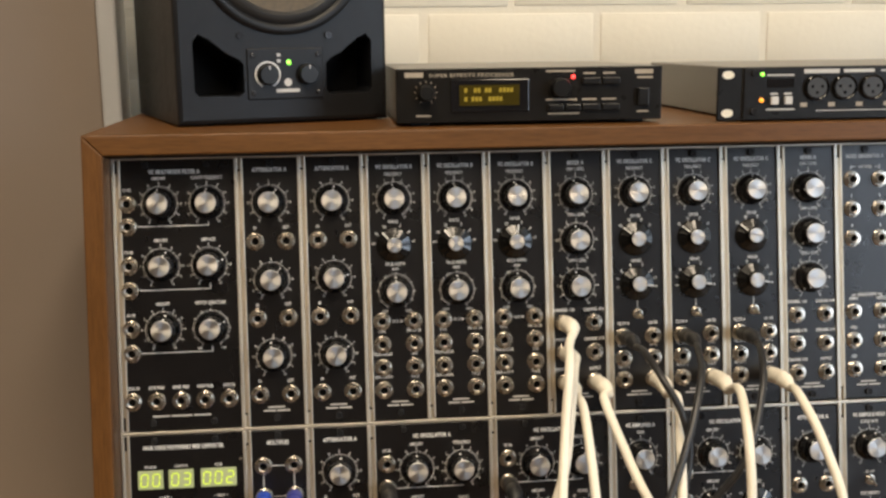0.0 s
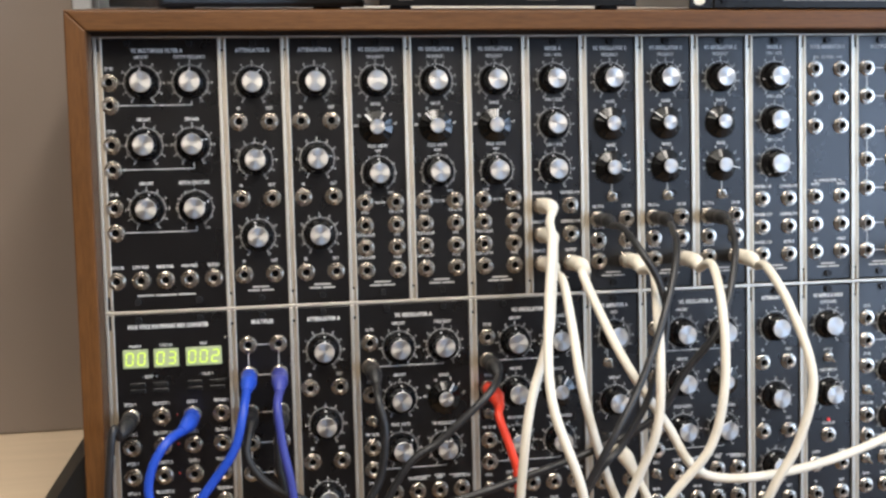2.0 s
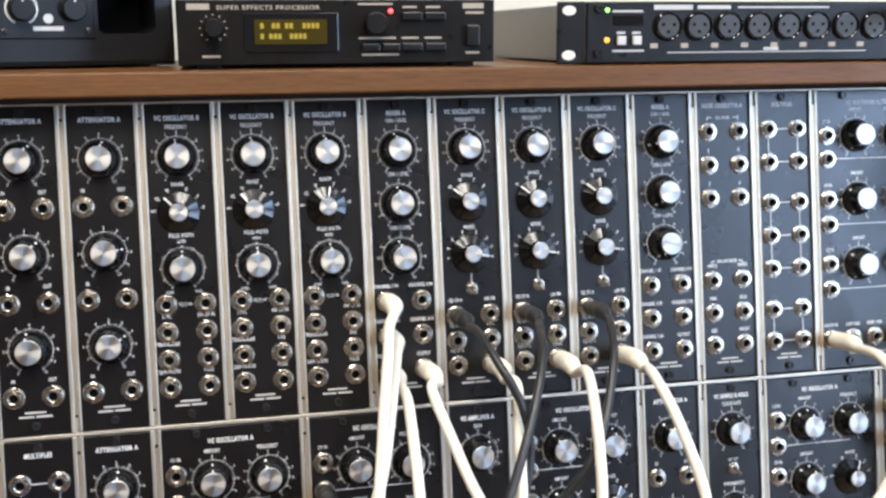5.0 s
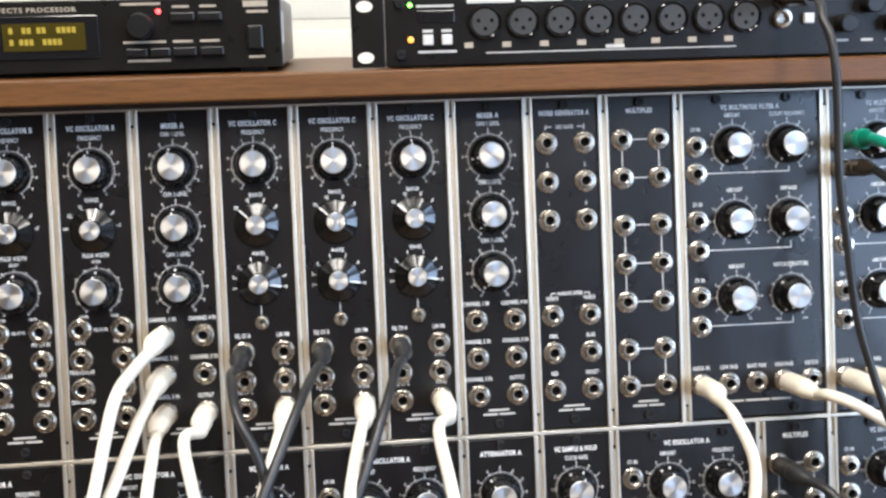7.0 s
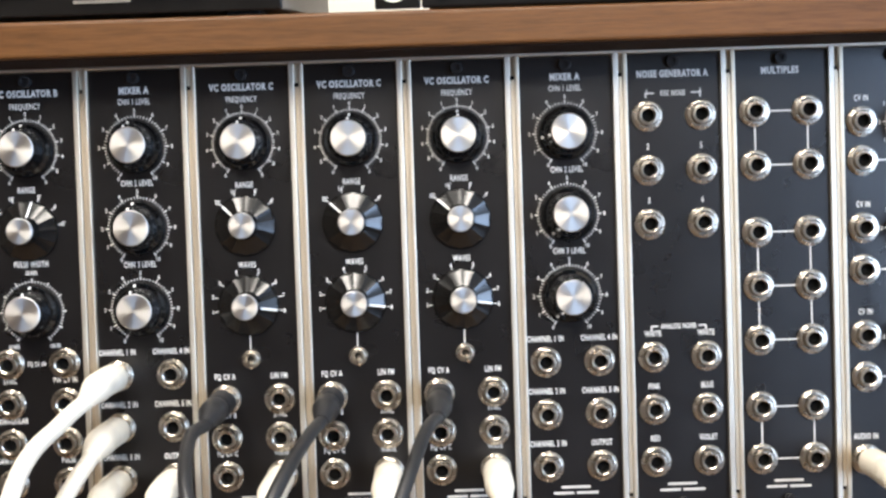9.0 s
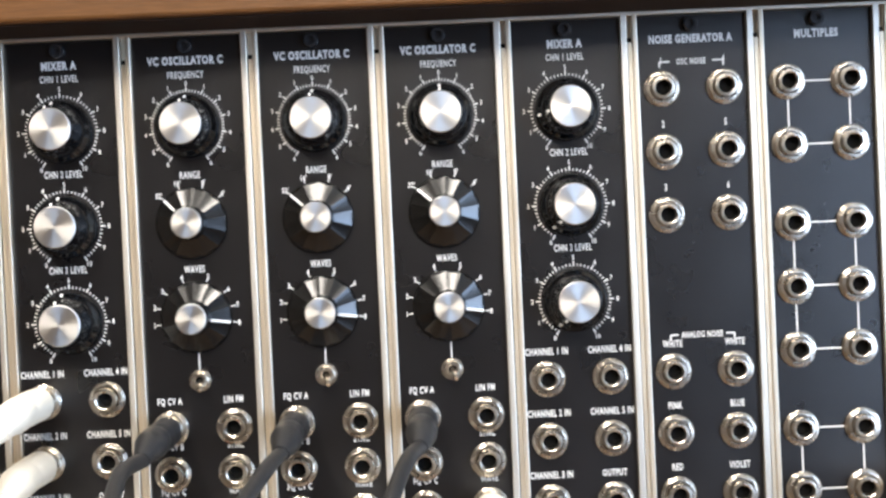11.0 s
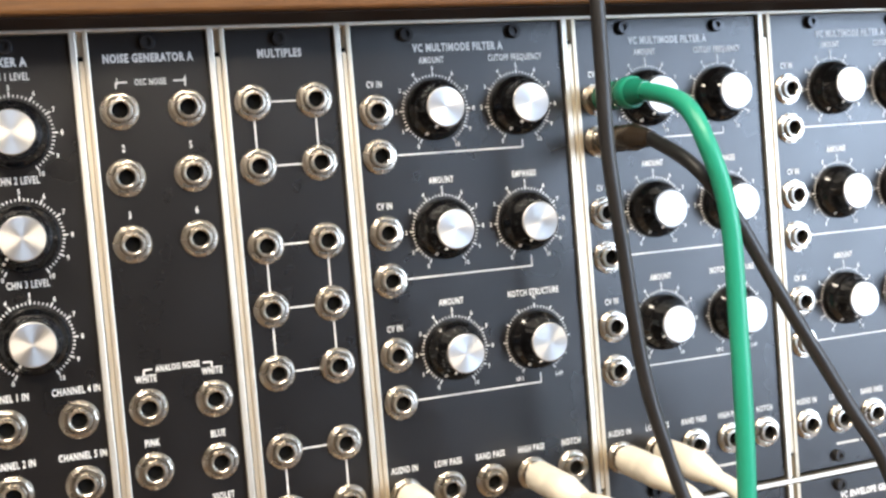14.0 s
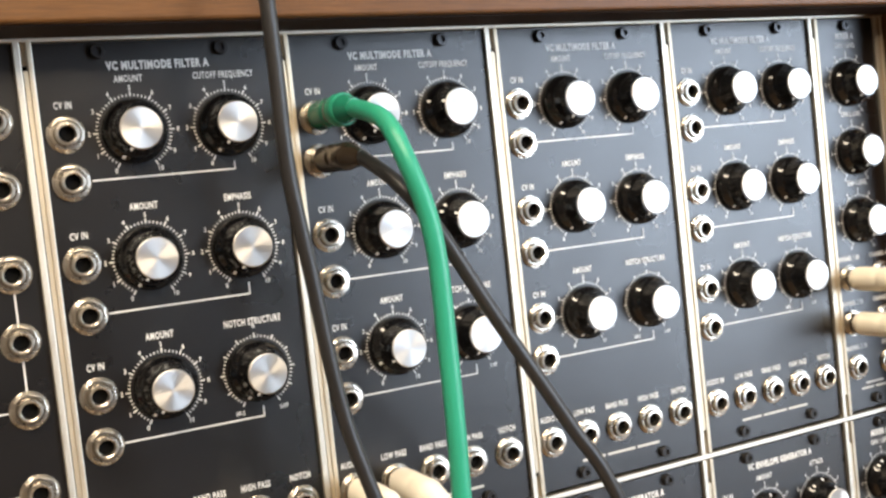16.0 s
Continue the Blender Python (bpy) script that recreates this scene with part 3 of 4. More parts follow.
def mixer(col, turns, low=False):
    k = Kit("MIXER A", 1, "black mixer module with three level knobs")
    for i, zk in enumerate((-0.0390, -0.0768, -0.1148)):
        k.knob(0.0241, zk, turns[i], "CHN %d LEVEL" % (i + 1))
    for i, (a, b2) in enumerate((("CHANNEL 1 IN", "CHANNEL 4 IN"), ("CHANNEL 2 IN", "CHANNEL 5 IN"), ("CHANNEL 3 IN", "OUTPUT"))):
        z = -0.1458 - 0.0247 * i
        k.jack(L, z, a)
        k.jack(R, z, b2)
    return k.done(col, low)


def noise_generator(col):
    k = Kit("NOISE GENERATOR A", 1, "black noise generator module with twelve sockets")
    for i in range(3):
        z = -0.0323 - 0.02515 * i
        k.jack(L + 0.0003, z, "%d" % (i + 1))
        k.jack(R, z, "%d" % (i + 4))
    for i, (a, b2) in enumerate((("WHITE", "WHITE"), ("PINK", "BLUE"), ("RED", "VIOLET"))):
        z = -0.1450 - 0.02465 * i
        k.jack(L + 0.0003, z, a)
        k.jack(R, z, b2)
    for z, t in ((-0.0190, "OSC NOISE"), (-0.1278, "ANALOG NOISE")):
        zz = z - 0.0028
        k.word(t, k.cx, zz - 0.0012, 0.0034)
        hw = 0.0085 if t[0] == "O" else 0.0095
        k.line((0.0115, zz - 0.0022), (0.0115, zz), (k.cx - hw, zz))
        k.line((k.cx + hw, zz), (R, zz), (R, zz - 0.0022))
    return k.done(col)


def multiples(col, low=False):
    k = Kit("MULTIPLES", 1, "black multiples module with fourteen linked sockets")
    zs = (-0.0317, -0.0568, -0.0880, -0.1133, -0.1386, -0.1700, -0.1946)
    for z in zs:
        k.jack(0.0120, z)
        k.jack(0.0366, z)
        k.line((0.0190, z), (0.0296, z))
    for a, b2 in ((0, 1), (2, 3), (3, 4), (5, 6)):
        for x in (0.0120, 0.0366):
            k.line((x, zs[a] - 0.007), (x, zs[b2] + 0.007))
    return k.done(col, low)


def oscillator_a(col, turns):
    k = Kit("VC OSCILLATOR A", 2, "double-width black voltage-controlled oscillator module")
    xa, xb, cx = 0.0362, 0.0740, 0.0118
    k.knob(xa, -0.0402, turns[0], "AMOUNT")
    k.knob(xb, -0.0402, turns[1], "FREQUENCY", -6, 6, 13)
    k.knob(xa, -0.0838, turns[2], "AMOUNT")
    k.selector(xb, -0.0845, 35, "RANGE", RANGE5)
    k.knob(xa, -0.1262, turns[3], "PULSE WIDTH")
    k.knob(xb, -0.1272, turns[4], "PW MODULATION")
    for z, t in ((-0.0352, "CV IN"), (-0.0555, None), (-0.0790, "CV IN"), (-0.1240, "PW CV IN"), (-0.1430, None)):
        k.jack(cx, z, t)
    k.toggle(cx, -0.1010)
    k.line((cx + 0.0075, -0.0555), (xb, -0.0555), (xb, -0.0548))
    k.line((cx + 0.0075, -0.1430), (xb, -0.1430), (xb, -0.1418))
    k.toggle(0.0107, -0.1640)
    k.word("SYNC", 0.0107, -0.1555, 0.0034)
    for i, t in ((1, "LIN FM"), (2, "TRIANGULAR"), (3, "SINE"), (4, "SAWTOOTH")):
        k.jack(0.0107 + 0.0191 * i, -0.1640, t)
    for i, t in enumerate(("FM IN", "SYNC IN", "PW IN", "PULSE", "RECT")):
        k.jack(0.0107 + 0.0191 * i, -0.1890, t)
    k.word("OUTPUTS", 0.0680, -0.1522, 0.0030)
    k.line((0.0470, -0.1535), (0.0470, -0.1515), (0.0600, -0.1515))
    k.line((0.0760, -0.1515), (0.0890, -0.1515), (0.0890, -0.1535))
    return k.done(col, True)


def amplifier(col):
    k = Kit("VC AMPLIFIER A", 1, "black voltage-controlled amplifier module")
    k.knob(0.0242, -0.0392, 40, "GAIN")
    k.knob(0.0242, -0.0968, 60, "AMOUNT")
    k.socket(0.0180, -0.0625)
    k.jack(0.0222, -0.1370, "CV IN")
    for z, a, b2 in ((-0.1672, "AUDIO IN", "AUDIO IN"), (-0.1940, "IN", "OUT")):
        k.jack(L, z, a)
        k.jack(R, z, b2)
    return k.done(col, True)


def sample_hold(col):
    k = Kit("VC SAMPLE & HOLD", 1, "black sample and hold module with a dark red lamp")
    k.knob(0.0242, -0.0392, 20, "CLOCK RATE")
    k.toggle(0.0242, -0.0690)
    k.word("INT  EXT", 0.0242, -0.0630, 0.0030)
    k.knob(0.0242, -0.1010, 30, "PORTAMENTO")
    part("lamp", lathe([(1.5e-3, 0), (1.5e-3, 1.2e-3), (0.8e-3, 2.0e-3), (0, 2.2e-3)], 12), LED_DIM, k.ob, "small dim red lamp", at=(0.0242, 0, -0.1260))
    k.jack(0.0242, -0.1400, "CLOCK IN")
    for z, a, b2 in ((-0.1660, "CLOCK", "RAMP"), (-0.1930, "IN", "OUT")):
        k.jack(L, z, a)
        k.jack(R, z, b2)
    return k.done(col, True)


def envelope(col, turns):
    k = Kit("VC ENVELOPE GENERATOR A", 2, "double-width black envelope generator module")
    for i, (a, b2) in enumerate((("AMOUNT", "ATTACK"), ("AMOUNT", "DECAY"), ("AMOUNT", "SUSTAIN"))):
        z = -0.0400 - 0.0440 * i
        k.knob(0.0370, z, turns[2 * i], a)
        k.knob(0.0746, z, turns[2 * i + 1], b2)
        k.jack(0.0116, z + 0.004, "CV IN")
        k.jack(0.0116, z - 0.0150)
    for i, t in enumerate(("GATE", "TRIG", "OUT 1", "OUT 2", "INV")):
        k.jack(0.0107 + 0.0191 * i, -0.1890, t)
    return k.done(col, True)


SEGS = {"0": "abcdef", "2": "abged", "3": "abgcd"}


def digit(bm, ch, x, z, w, h):
    t = 0.0011
    q = dict(a=(-w, h, w, h), b=(w, h, w, 0), c=(w, 0, w, -h), d=(-w, -h, w, -h), e=(-w, 0, -w, -h), f=(-w, h, -w, 0), g=(-w, 0, w, 0))
    for s in SEGS[ch]:
        x0, z0, x1, z1 = q[s]
        e = 0.0004
        if x0 == x1:
            z0, z1 = max(z0, z1) - e, min(z0, z1) + e
        else:
            x0, x1 = x0 + e, x1 - e
        bar(bm, x + x0 + z0 * 0.08, z + z0, x + x1 + z1 * 0.08, z + z1, t, -0.0022)


def midi_converter(col):
    k = Kit("FOUR VOICE POLYPHONIC MIDI CONVERTER", 2, "double-width black converter module with three lit green number displays", "synthesizer module")
    z = -0.0385
    for cx, text, name in ((0.0227, "00", "PROGRAM"), (0.0468, "03", "FUNCTION"), (0.0765, "002", "VALUE")):
        hw = 0.0098 if len(text) == 2 else 0.0142
        d = part("display", boxbm(cx - hw, cx + hw, -0.0018, 0.0002, z - 0.0074, z + 0.0074, bevel=0.0004), LCD, k.ob, "backlit green number display")
        for i, ch in enumerate(text):
            b = bmesh.new()
            digit(b, ch, cx + (i - (len(text) - 1) / 2) * 0.0092, z, 0.0026, 0.0048)
            part("digit", b, DIGIT, d, "lit yellow-green digit")
        k.word(name, cx, z + 0.0092, 0.0030)
    for cx, t in ((0.0350, "SELECT"), (0.0800, "VALUE")):
        k.word("-  %s  +" % t, cx - 0.002, -0.0545, 0.0032)
        for dx in (-0.0115, 0.0065):
            for dz in (-0.0600, -0.0650):
                part("key", boxbm(cx + dx - 0.006, cx + dx + 0.006, -0.0018, 0.0002, dz - 0.0018, dz + 0.0018, bevel=0.0005), DARK_KEY, k.ob)
    for r in range(5):
        zj = -0.0868 - 0.0244 * r
        for i, (x, t) in enumerate(((0.0168, "PITCH %d"), (0.0412, "VELOCITY %d"), (0.0655, "GATE %d"), (0.0890, "TRIGGER %d"))):
            k.jack(x, zj, t % (r + 1) if r < 4 else None)
        part("lamp", lathe([(1.0e-3, 0), (1.0e-3, 0.8e-3), (0, 1.4e-3)], 12), LED_OFF, k.ob, "small red lamp", at=(0.0535, 0, zj + 0.001))
    for x in (0.0062, 0.0940):
        part("rivet", lathe([(1.1e-3, 0), (1.1e-3, .6e-3), (0, .9e-3)], 10), NICKEL, k.ob, at=(x, 0, -0.0245))
    return k.done(col, True)


# upper row
filter_module(0, (-5, 0, 20, 70, 10, 65))
attenuator(2, (30, 40, -10))
attenuator(3, (10, 80, 60))
oscillator_b(4, (-5, -42, 0))
oscillator_b(5, (-5, -38, 0))
oscillator_b(6, (-5, 12, 0))
mixer(7, (-12, -8, -10))
oc = oscillator_c(8)
again(oc, (9, 10))
mixer(11, (-100, -140, -145))
noise_generator(12)
multiples(13)
filter_module(14, (-150, -150, -150, -150, -148, -150))
filter_module(16, (-150, -70, -150, -65, -120, -150))
filter_module(18, (-150, -150, -150, -150, -150, -150))
filter_module(20, (-150, -150, -150, -140, -150, -150))
mixer(22, (-150, -150, -150))
# lower row
midi_converter(0)
multiples(2, True)
attenuator(3, (5, 0, 0), True)
oscillator_a(4, (0, -10, 5, 50, 20))
oscillator_a(6, (0, 0, -5, -20, 10))
amplifier(8)
oscillator_a(9, (-30, 10, -30, -35, 10))
attenuator(11, (-35, -30, -20), True)
sample_hold(12)
oscillator_a(13, (0, 15, 0, 10, 0))
multiples(15, True)
ev = envelope(16, (0, 0, -10, 20, 30, 10))
again(ev, (18, 20), True)
mixer(22, (-20, 10, 0), True)

# ---------- patch cables ----------
def jack_at(col, x, z, low=False):
    return (col * U + x, TOP - (LOW if low else 0) + z)


def plug(parent, at, toward, material, reach=0.036, fat=0.0066, thin=0.0036, collar=None):
    """A moulded plug in a jack; returns the point where its cord begins."""
    x, z = at
    tx, tz = toward
    p = [Vector((x, -0.0045, z)), Vector((x, -0.0045 - reach * 0.35, z)), Vector((x + tx * 0.25, -0.0045 - reach * 0.75, z + tz * 0.25)), Vector((x + tx, -0.0045 - reach, z + tz))]
    line = spline(p, 10)
    n = len(line)
    rad = []
    for i in range(n):
        t = i / (n - 1)
        r = fat if t < 0.66 else fat + (thin * 1.12 - fat) * ((t - 0.66) / 0.34) ** 0.8
        if t < 0.04:
            r = fat * 0.86
        elif 0.40 < t < 0.47:
            r = fat * 0.93
        rad.append(r)
    body = part("plug", tube(line, rad, 16), material, parent, smooth=True)
    if collar:
        a, b2 = int(n * 0.52), int(n * 0.72)
        part("collar", tube(line[a:b2], [fat * 1.0] + [fat * 1.07] * (b2 - a - 2) + [fat * 0.98], 16), collar, body, "opaque moulded collar", smooth=True)
    part("ferrule", lathe([(4.9e-3, 0), (5.6e-3, .3e-3), (5.6e-3, 2.6e-3), (4.9e-3, 3.0e-3)], 18), NICKEL, parent, "nickel ferrule", True, at=(x, -0.0030, z))
    return line[-2], line[-1]


def cable(label, material, start, pts, end=None, r=0.0036, plug_mat=None, drop=(0.0, -0.004), end_drop=(0.0, -0.004), reach=0.036, fat=0.0066, collar=None):
    ob = tagged(new("patch_cable"), label, "cable", group="patch cables")
    ob.matrix_basis = LEANING
    line = [Vector(p) for p in pts]
    if start:
        a, b2 = plug(ob, start, drop, plug_mat or material, reach, fat, r, collar)
        line = [a, b2] + line
    if end:
        a, b2 = plug(ob, end, end_drop, plug_mat or material, reach, fat, r)
        line = line + [b2, a]
    part("cord", tube(spline(line, 8), r, 12), material, ob, smooth=True)
    return ob


cable("cream white patch cable hanging from the mixer", WHITE_CABLE, jack_at(7, L, -0.1458), [(0.3548, -0.0555, 1.2922), (0.3483, -0.085, 1.278), (0.3391, -0.1062, 1.2298), (0.3285, -0.1495, 1.1676), (0.3498, -0.1563, 1.0908), (0.3652, -0.09, 0.9846)], drop=(-0.002, -0.005))
cable("cream white patch cable hanging from the mixer", WHITE_CABLE, jack_at(7, L, -0.1705), [(0.3561, -0.0603, 1.2605), (0.3476, -0.0839, 1.235), (0.3365, -0.112, 1.2063), (0.3176, -0.1265, 1.1574), (0.3106, -0.1209, 1.0926), (0.3099, -0.085, 0.9846)], drop=(-0.001, -0.005))
cable("cream white patch cable hanging from the mixer", WHITE_CABLE, jack_at(7, L, -0.1952), [(0.3638, -0.0611, 1.243), (0.3621, -0.0892, 1.2119), (0.3618, -0.1146, 1.1678), (0.3772, -0.1058, 1.1148), (0.3971, -0.0918, 1.068), (0.4364, -0.08, 0.9944)], drop=(0.0, -0.005))
cable("long cream white patch cable looping from mixer to filter", WHITE_CABLE, jack_at(7, R, -0.1952), [(0.3813, -0.0571, 1.2487), (0.3888, -0.0779, 1.2191), (0.3998, -0.1047, 1.1839), (0.4304, -0.1073, 1.1359), (0.4661, -0.1017, 1.0908), (0.5499, -0.096, 1.089), (0.645, -0.09, 1.116), (0.699, -0.09, 1.166), (0.714, -0.088, 1.215), (0.707, -0.075, 1.247)], end=jack_at(14, 0.0107, -0.1964), drop=(0.001, -0.005), end_drop=(-0.004, -0.002))
cable("cream white patch cable hanging from an oscillator", WHITE_CABLE, jack_at(8, R, -0.1951), [(0.4366, -0.0679, 1.249), (0.4282, -0.0979, 1.2224), (0.4213, -0.1215, 1.1843), (0.4179, -0.1213, 1.1343), (0.4017, -0.1087, 1.0845), (0.3658, -0.09, 0.9869)], drop=(-0.002, -0.006))
cable("cream white patch cable hanging from an oscillator", WHITE_CABLE, jack_at(9, R, -0.1951), [(0.485, -0.0725, 1.2537), (0.476, -0.1121, 1.2209), (0.4715, -0.1246, 1.1669), (0.461, -0.1219, 1.1193), (0.4328, -0.1108, 1.079), (0.3756, -0.09, 0.9967)], drop=(-0.001, -0.006))
cable("cream white patch cable hanging from an oscillator", WHITE_CABLE, jack_at(10, R, -0.1951), [(0.5292, -0.0788, 1.2507), (0.5328, -0.1115, 1.2208), (0.5388, -0.1341, 1.17), (0.528, -0.1314, 1.1204), (0.5089, -0.1234, 1.0795), (0.4836, -0.09, 0.9869)], drop=(0.001, -0.006))
cable("cream white patch cable from the filter outputs", WHITE_CABLE, jack_at(14, 0.0107 + 0.0191 * 3, -0.1964), [(0.775, -0.060, 1.253), (0.790, -0.068, 1.246), (0.812, -0.072, 1.228), (0.828, -0.075, 1.19), (0.835, -0.07, 1.08)], drop=(0.004, -0.003))
cable("cream white patch cable in the filter input", WHITE_CABLE, jack_at(16, 0.0107, -0.1964), [(0.820, -0.051, 1.2430), (0.8235, -0.057, 1.221), (0.825, -0.058, 1.15), (0.825, -0.055, 1.04)], drop=(0.003, -0.004))
cable("cream white patch cable in the filter output", WHITE_CABLE, jack_at(16, 0.0107 + 0.0191, -0.1964), [(0.840, -0.052, 1.2430), (0.8440, -0.058, 1.221), (0.846, -0.059, 1.15), (0.845, -0.055, 1.04)], drop=(0.003, -0.004))
for z in (-0.1458, -0.1705):
    cable("cream white patch cable in a mixer input", WHITE_CABLE, jack_at(22, L, z), [(1.128, -0.062, TOP + z - 0.008), (1.146, -0.070, TOP + z - 0.03), (1.150, -0.07, 1.2), (1.15, -0.06, 1.03)], drop=(0.004, -0.001))

for col, pts in ((8, [(0.4113, -0.068, 1.2862), (0.4166, -0.096, 1.2691), (0.4289, -0.104, 1.2418), (0.4322, -0.106, 1.2078), (0.4163, -0.112, 1.1604), (0.3929, -0.112, 1.1215), (0.3706, -0.112, 1.0972), (0.3265, -0.095, 1.0065)]),
                 (9, [(0.4576, -0.0580, 1.2830), (0.4490, -0.0880, 1.2690), (0.431, -0.1126, 1.2302), (0.4036, -0.1284, 1.1738), (0.367, -0.1364, 1.1153), (0.3249, -0.107, 1.0194)]),
                 (10, [(0.5068, -0.0610, 1.2840), (0.4960, -0.0910, 1.2610), (0.4749, -0.1116, 1.2123), (0.4486, -0.1062, 1.1767), (0.4158, -0.1003, 1.1335), (0.3211, -0.092, 1.097), (0.2189, -0.09, 1.0698), (0.1204, -0.075, 1.0358)])):
    cable("black patch cable hanging from an oscillator", BLACK_CABLE, jack_at(col, 0.0116, -0.1589), pts, r=0.0029, drop=(-0.001, -0.004), fat=0.0060)

cable("green patch cable in the filter control input", GREEN_CABLE, jack_at(16, 0.0116, -0.0379), [(0.815, -0.066, 1.404), (0.816, -0.078, 1.390), (0.823, -0.080, 1.361), (0.824, -0.080, 1.320), (0.823, -0.080, 1.262), (0.82, -0.075, 1.15), (0.81, -0.07, 1.03)], r=0.0037, plug_mat=GREEN_SLEEVE, drop=(0.001, -0.001), fat=0.0062, collar=GREEN_CABLE)
cable("black patch cable in the filter control input", BLACK_CABLE, jack_at(16, 0.0116, -0.0561), [(0.818, -0.066, 1.380), (0.828, -0.074, 1.362), (0.8485, -0.075, 1.3255), (0.875, -0.075, 1.2815), (0.8955, -0.075, 1.245), (0.93, -0.07, 1.15), (0.95, -0.06, 1.03)], r=0.0029, plug_mat=BROWN_CABLE, drop=(0.002, -0.002), fat=0.0058)
ZTOP = (LEANING @ Vector((0, FRONT, ZT + WT))).z
tail = LEANING.inverted() @ Vector((0.7650, -0.0178, ZTOP + 0.0375))
tip = LEANING.inverted() @ Vector((0.7658, -0.0580, ZTOP + 0.0370))
phones = cable("black headphone cable hanging from the audio interface", BLACK_CABLE, None, [tip, (0.7633, -0.074, 1.497), (0.7616, -0.087, 1.488), (0.7602, -0.092, 1.479), (0.7625, -0.097, 1.467), (0.7642, -0.099, 1.446), (0.765, -0.098, 1.416), (0.766, -0.096, 1.387), (0.7705, -0.093, 1.355), (0.777, -0.09, 1.308), (0.786, -0.09, 1.272), (0.81, -0.09, 1.19), (0.83, -0.08, 1.05)], r=0.0026)
part("plug", tube([tail.lerp(tip, k / 6) for k in range(7)], 0.0050, 14), BROWN_CABLE, phones, "black moulded plug", True)
cable("red patch cable in a lower oscillator", RED_CABLE, jack_at(6, 0.0118, -0.0790, True), [(0.3105, -0.052, 1.136), (0.3189, -0.060, 1.1072), (0.3231, -0.060, 1.0854), (0.33, -0.055, 0.99)], r=0.0034, drop=(0.001, -0.009))
cable("black patch cable in a lower oscillator", BLACK_CABLE, jack_at(6, 0.0118, -0.0555, True), [(0.306, -0.054, 1.161), (0.2912, -0.060, 1.1481), (0.2604, -0.060, 1.1218), (0.2281, -0.060, 1.0959), (0.18, -0.055, 1.0)], r=0.0032, drop=(0.0, -0.006))
cable("black patch cable in a lower oscillator", BLACK_CABLE, jack_at(4, 0.0118, -0.0555, True), [(0.213, -0.055, 1.1554), (0.217, -0.060, 1.1317), (0.2124, -0.060, 1.097), (0.199, -0.060, 1.070), (0.17, -0.055, 1.0)], r=0.0032, drop=(0.001, -0.008))
cable("bright blue patch cable between converter and multiples", BLUE_CABLE, jack_at(0, 0.0655, -0.0868, True), [(0.0493, -0.056, 1.1334), (0.0385, -0.060, 1.1164), (0.035, -0.060, 1.0943), (0.044, -0.060, 1.069), (0.060, -0.060, 1.074), (0.0843, -0.060, 1.103), (0.1001, -0.060, 1.1257), (0.1074, -0.056, 1.1517)], end=jack_at(2, 0.0120, -0.0568, True), drop=(-0.006, -0.004), end_drop=(-0.002, -0.006), r=0.0036)
cable("violet blue patch cable in the multiples", VIOLET_CABLE, jack_at(2, 0.0366, -0.0568, True), [(0.134, -0.056, 1.155), (0.137, -0.060, 1.125), (0.144, -0.060, 1.083), (0.15, -0.055, 0.99)], r=0.0034, drop=(-0.001, -0.008))
cable("black patch cable in the converter", BLACK_CABLE, jack_at(0, 0.0168, -0.0868, True), [(0.010, -0.052, 1.145), (0.006, -0.054, 1.115), (0.004, -0.050, 1.08), (0.01, -0.05, 0.99)], r=0.0032, drop=(-0.004, -0.006))
cable("dark grey patch cable in the multiples", BLACK_CABLE, jack_at(2, 0.0366, -0.0880, True), [(0.1338, -0.046, 1.129), (0.1335, -0.048, 1.1057), (0.1373, -0.048, 1.086), (0.15, -0.045, 0.98)], r=0.0032, drop=(-0.001, -0.008))
cable("dark grey patch cable in the multiples", BLACK_CABLE, jack_at(2, 0.0120, -0.0880, True), [(0.1093, -0.046, 1.1166), (0.119, -0.049, 1.0997), (0.1356, -0.049, 1.0861), (0.16, -0.048, 1.07), (0.19, -0.045, 1.0)], r=0.0032, drop=(-0.001, -0.008))
cable("black patch cable in the lower multiples", BLACK_CABLE, jack_at(15, 0.0120, -0.0317, True), [(0.776, -0.054, 1.190), (0.785, -0.062, 1.170), (0.79, -0.06, 1.10), (0.79, -0.055, 1.0)], r=0.0032, drop=(0.004, -0.002))
cable("black patch cable in the lower multiples", BLACK_CABLE, jack_at(15, 0.0120, -0.0568, True), [(0.776, -0.050, 1.166), (0.783, -0.055, 1.145), (0.786, -0.052, 1.08), (0.785, -0.05, 1.0)], r=0.0032, drop=(0.004, -0.002))
cable("cream white patch cable in the lower amplifier", WHITE_CABLE, jack_at(8, 0.0222, -0.1370, True), [(0.435, -0.052, 1.060), (0.448, -0.058, 1.030), (0.456, -0.056, 0.985)], drop=(0.005, -0.014))

# ---------- equipment on top of the cabinet ----------
ZTOP = (LEANING @ Vector((0, FRONT, ZT + WT))).z


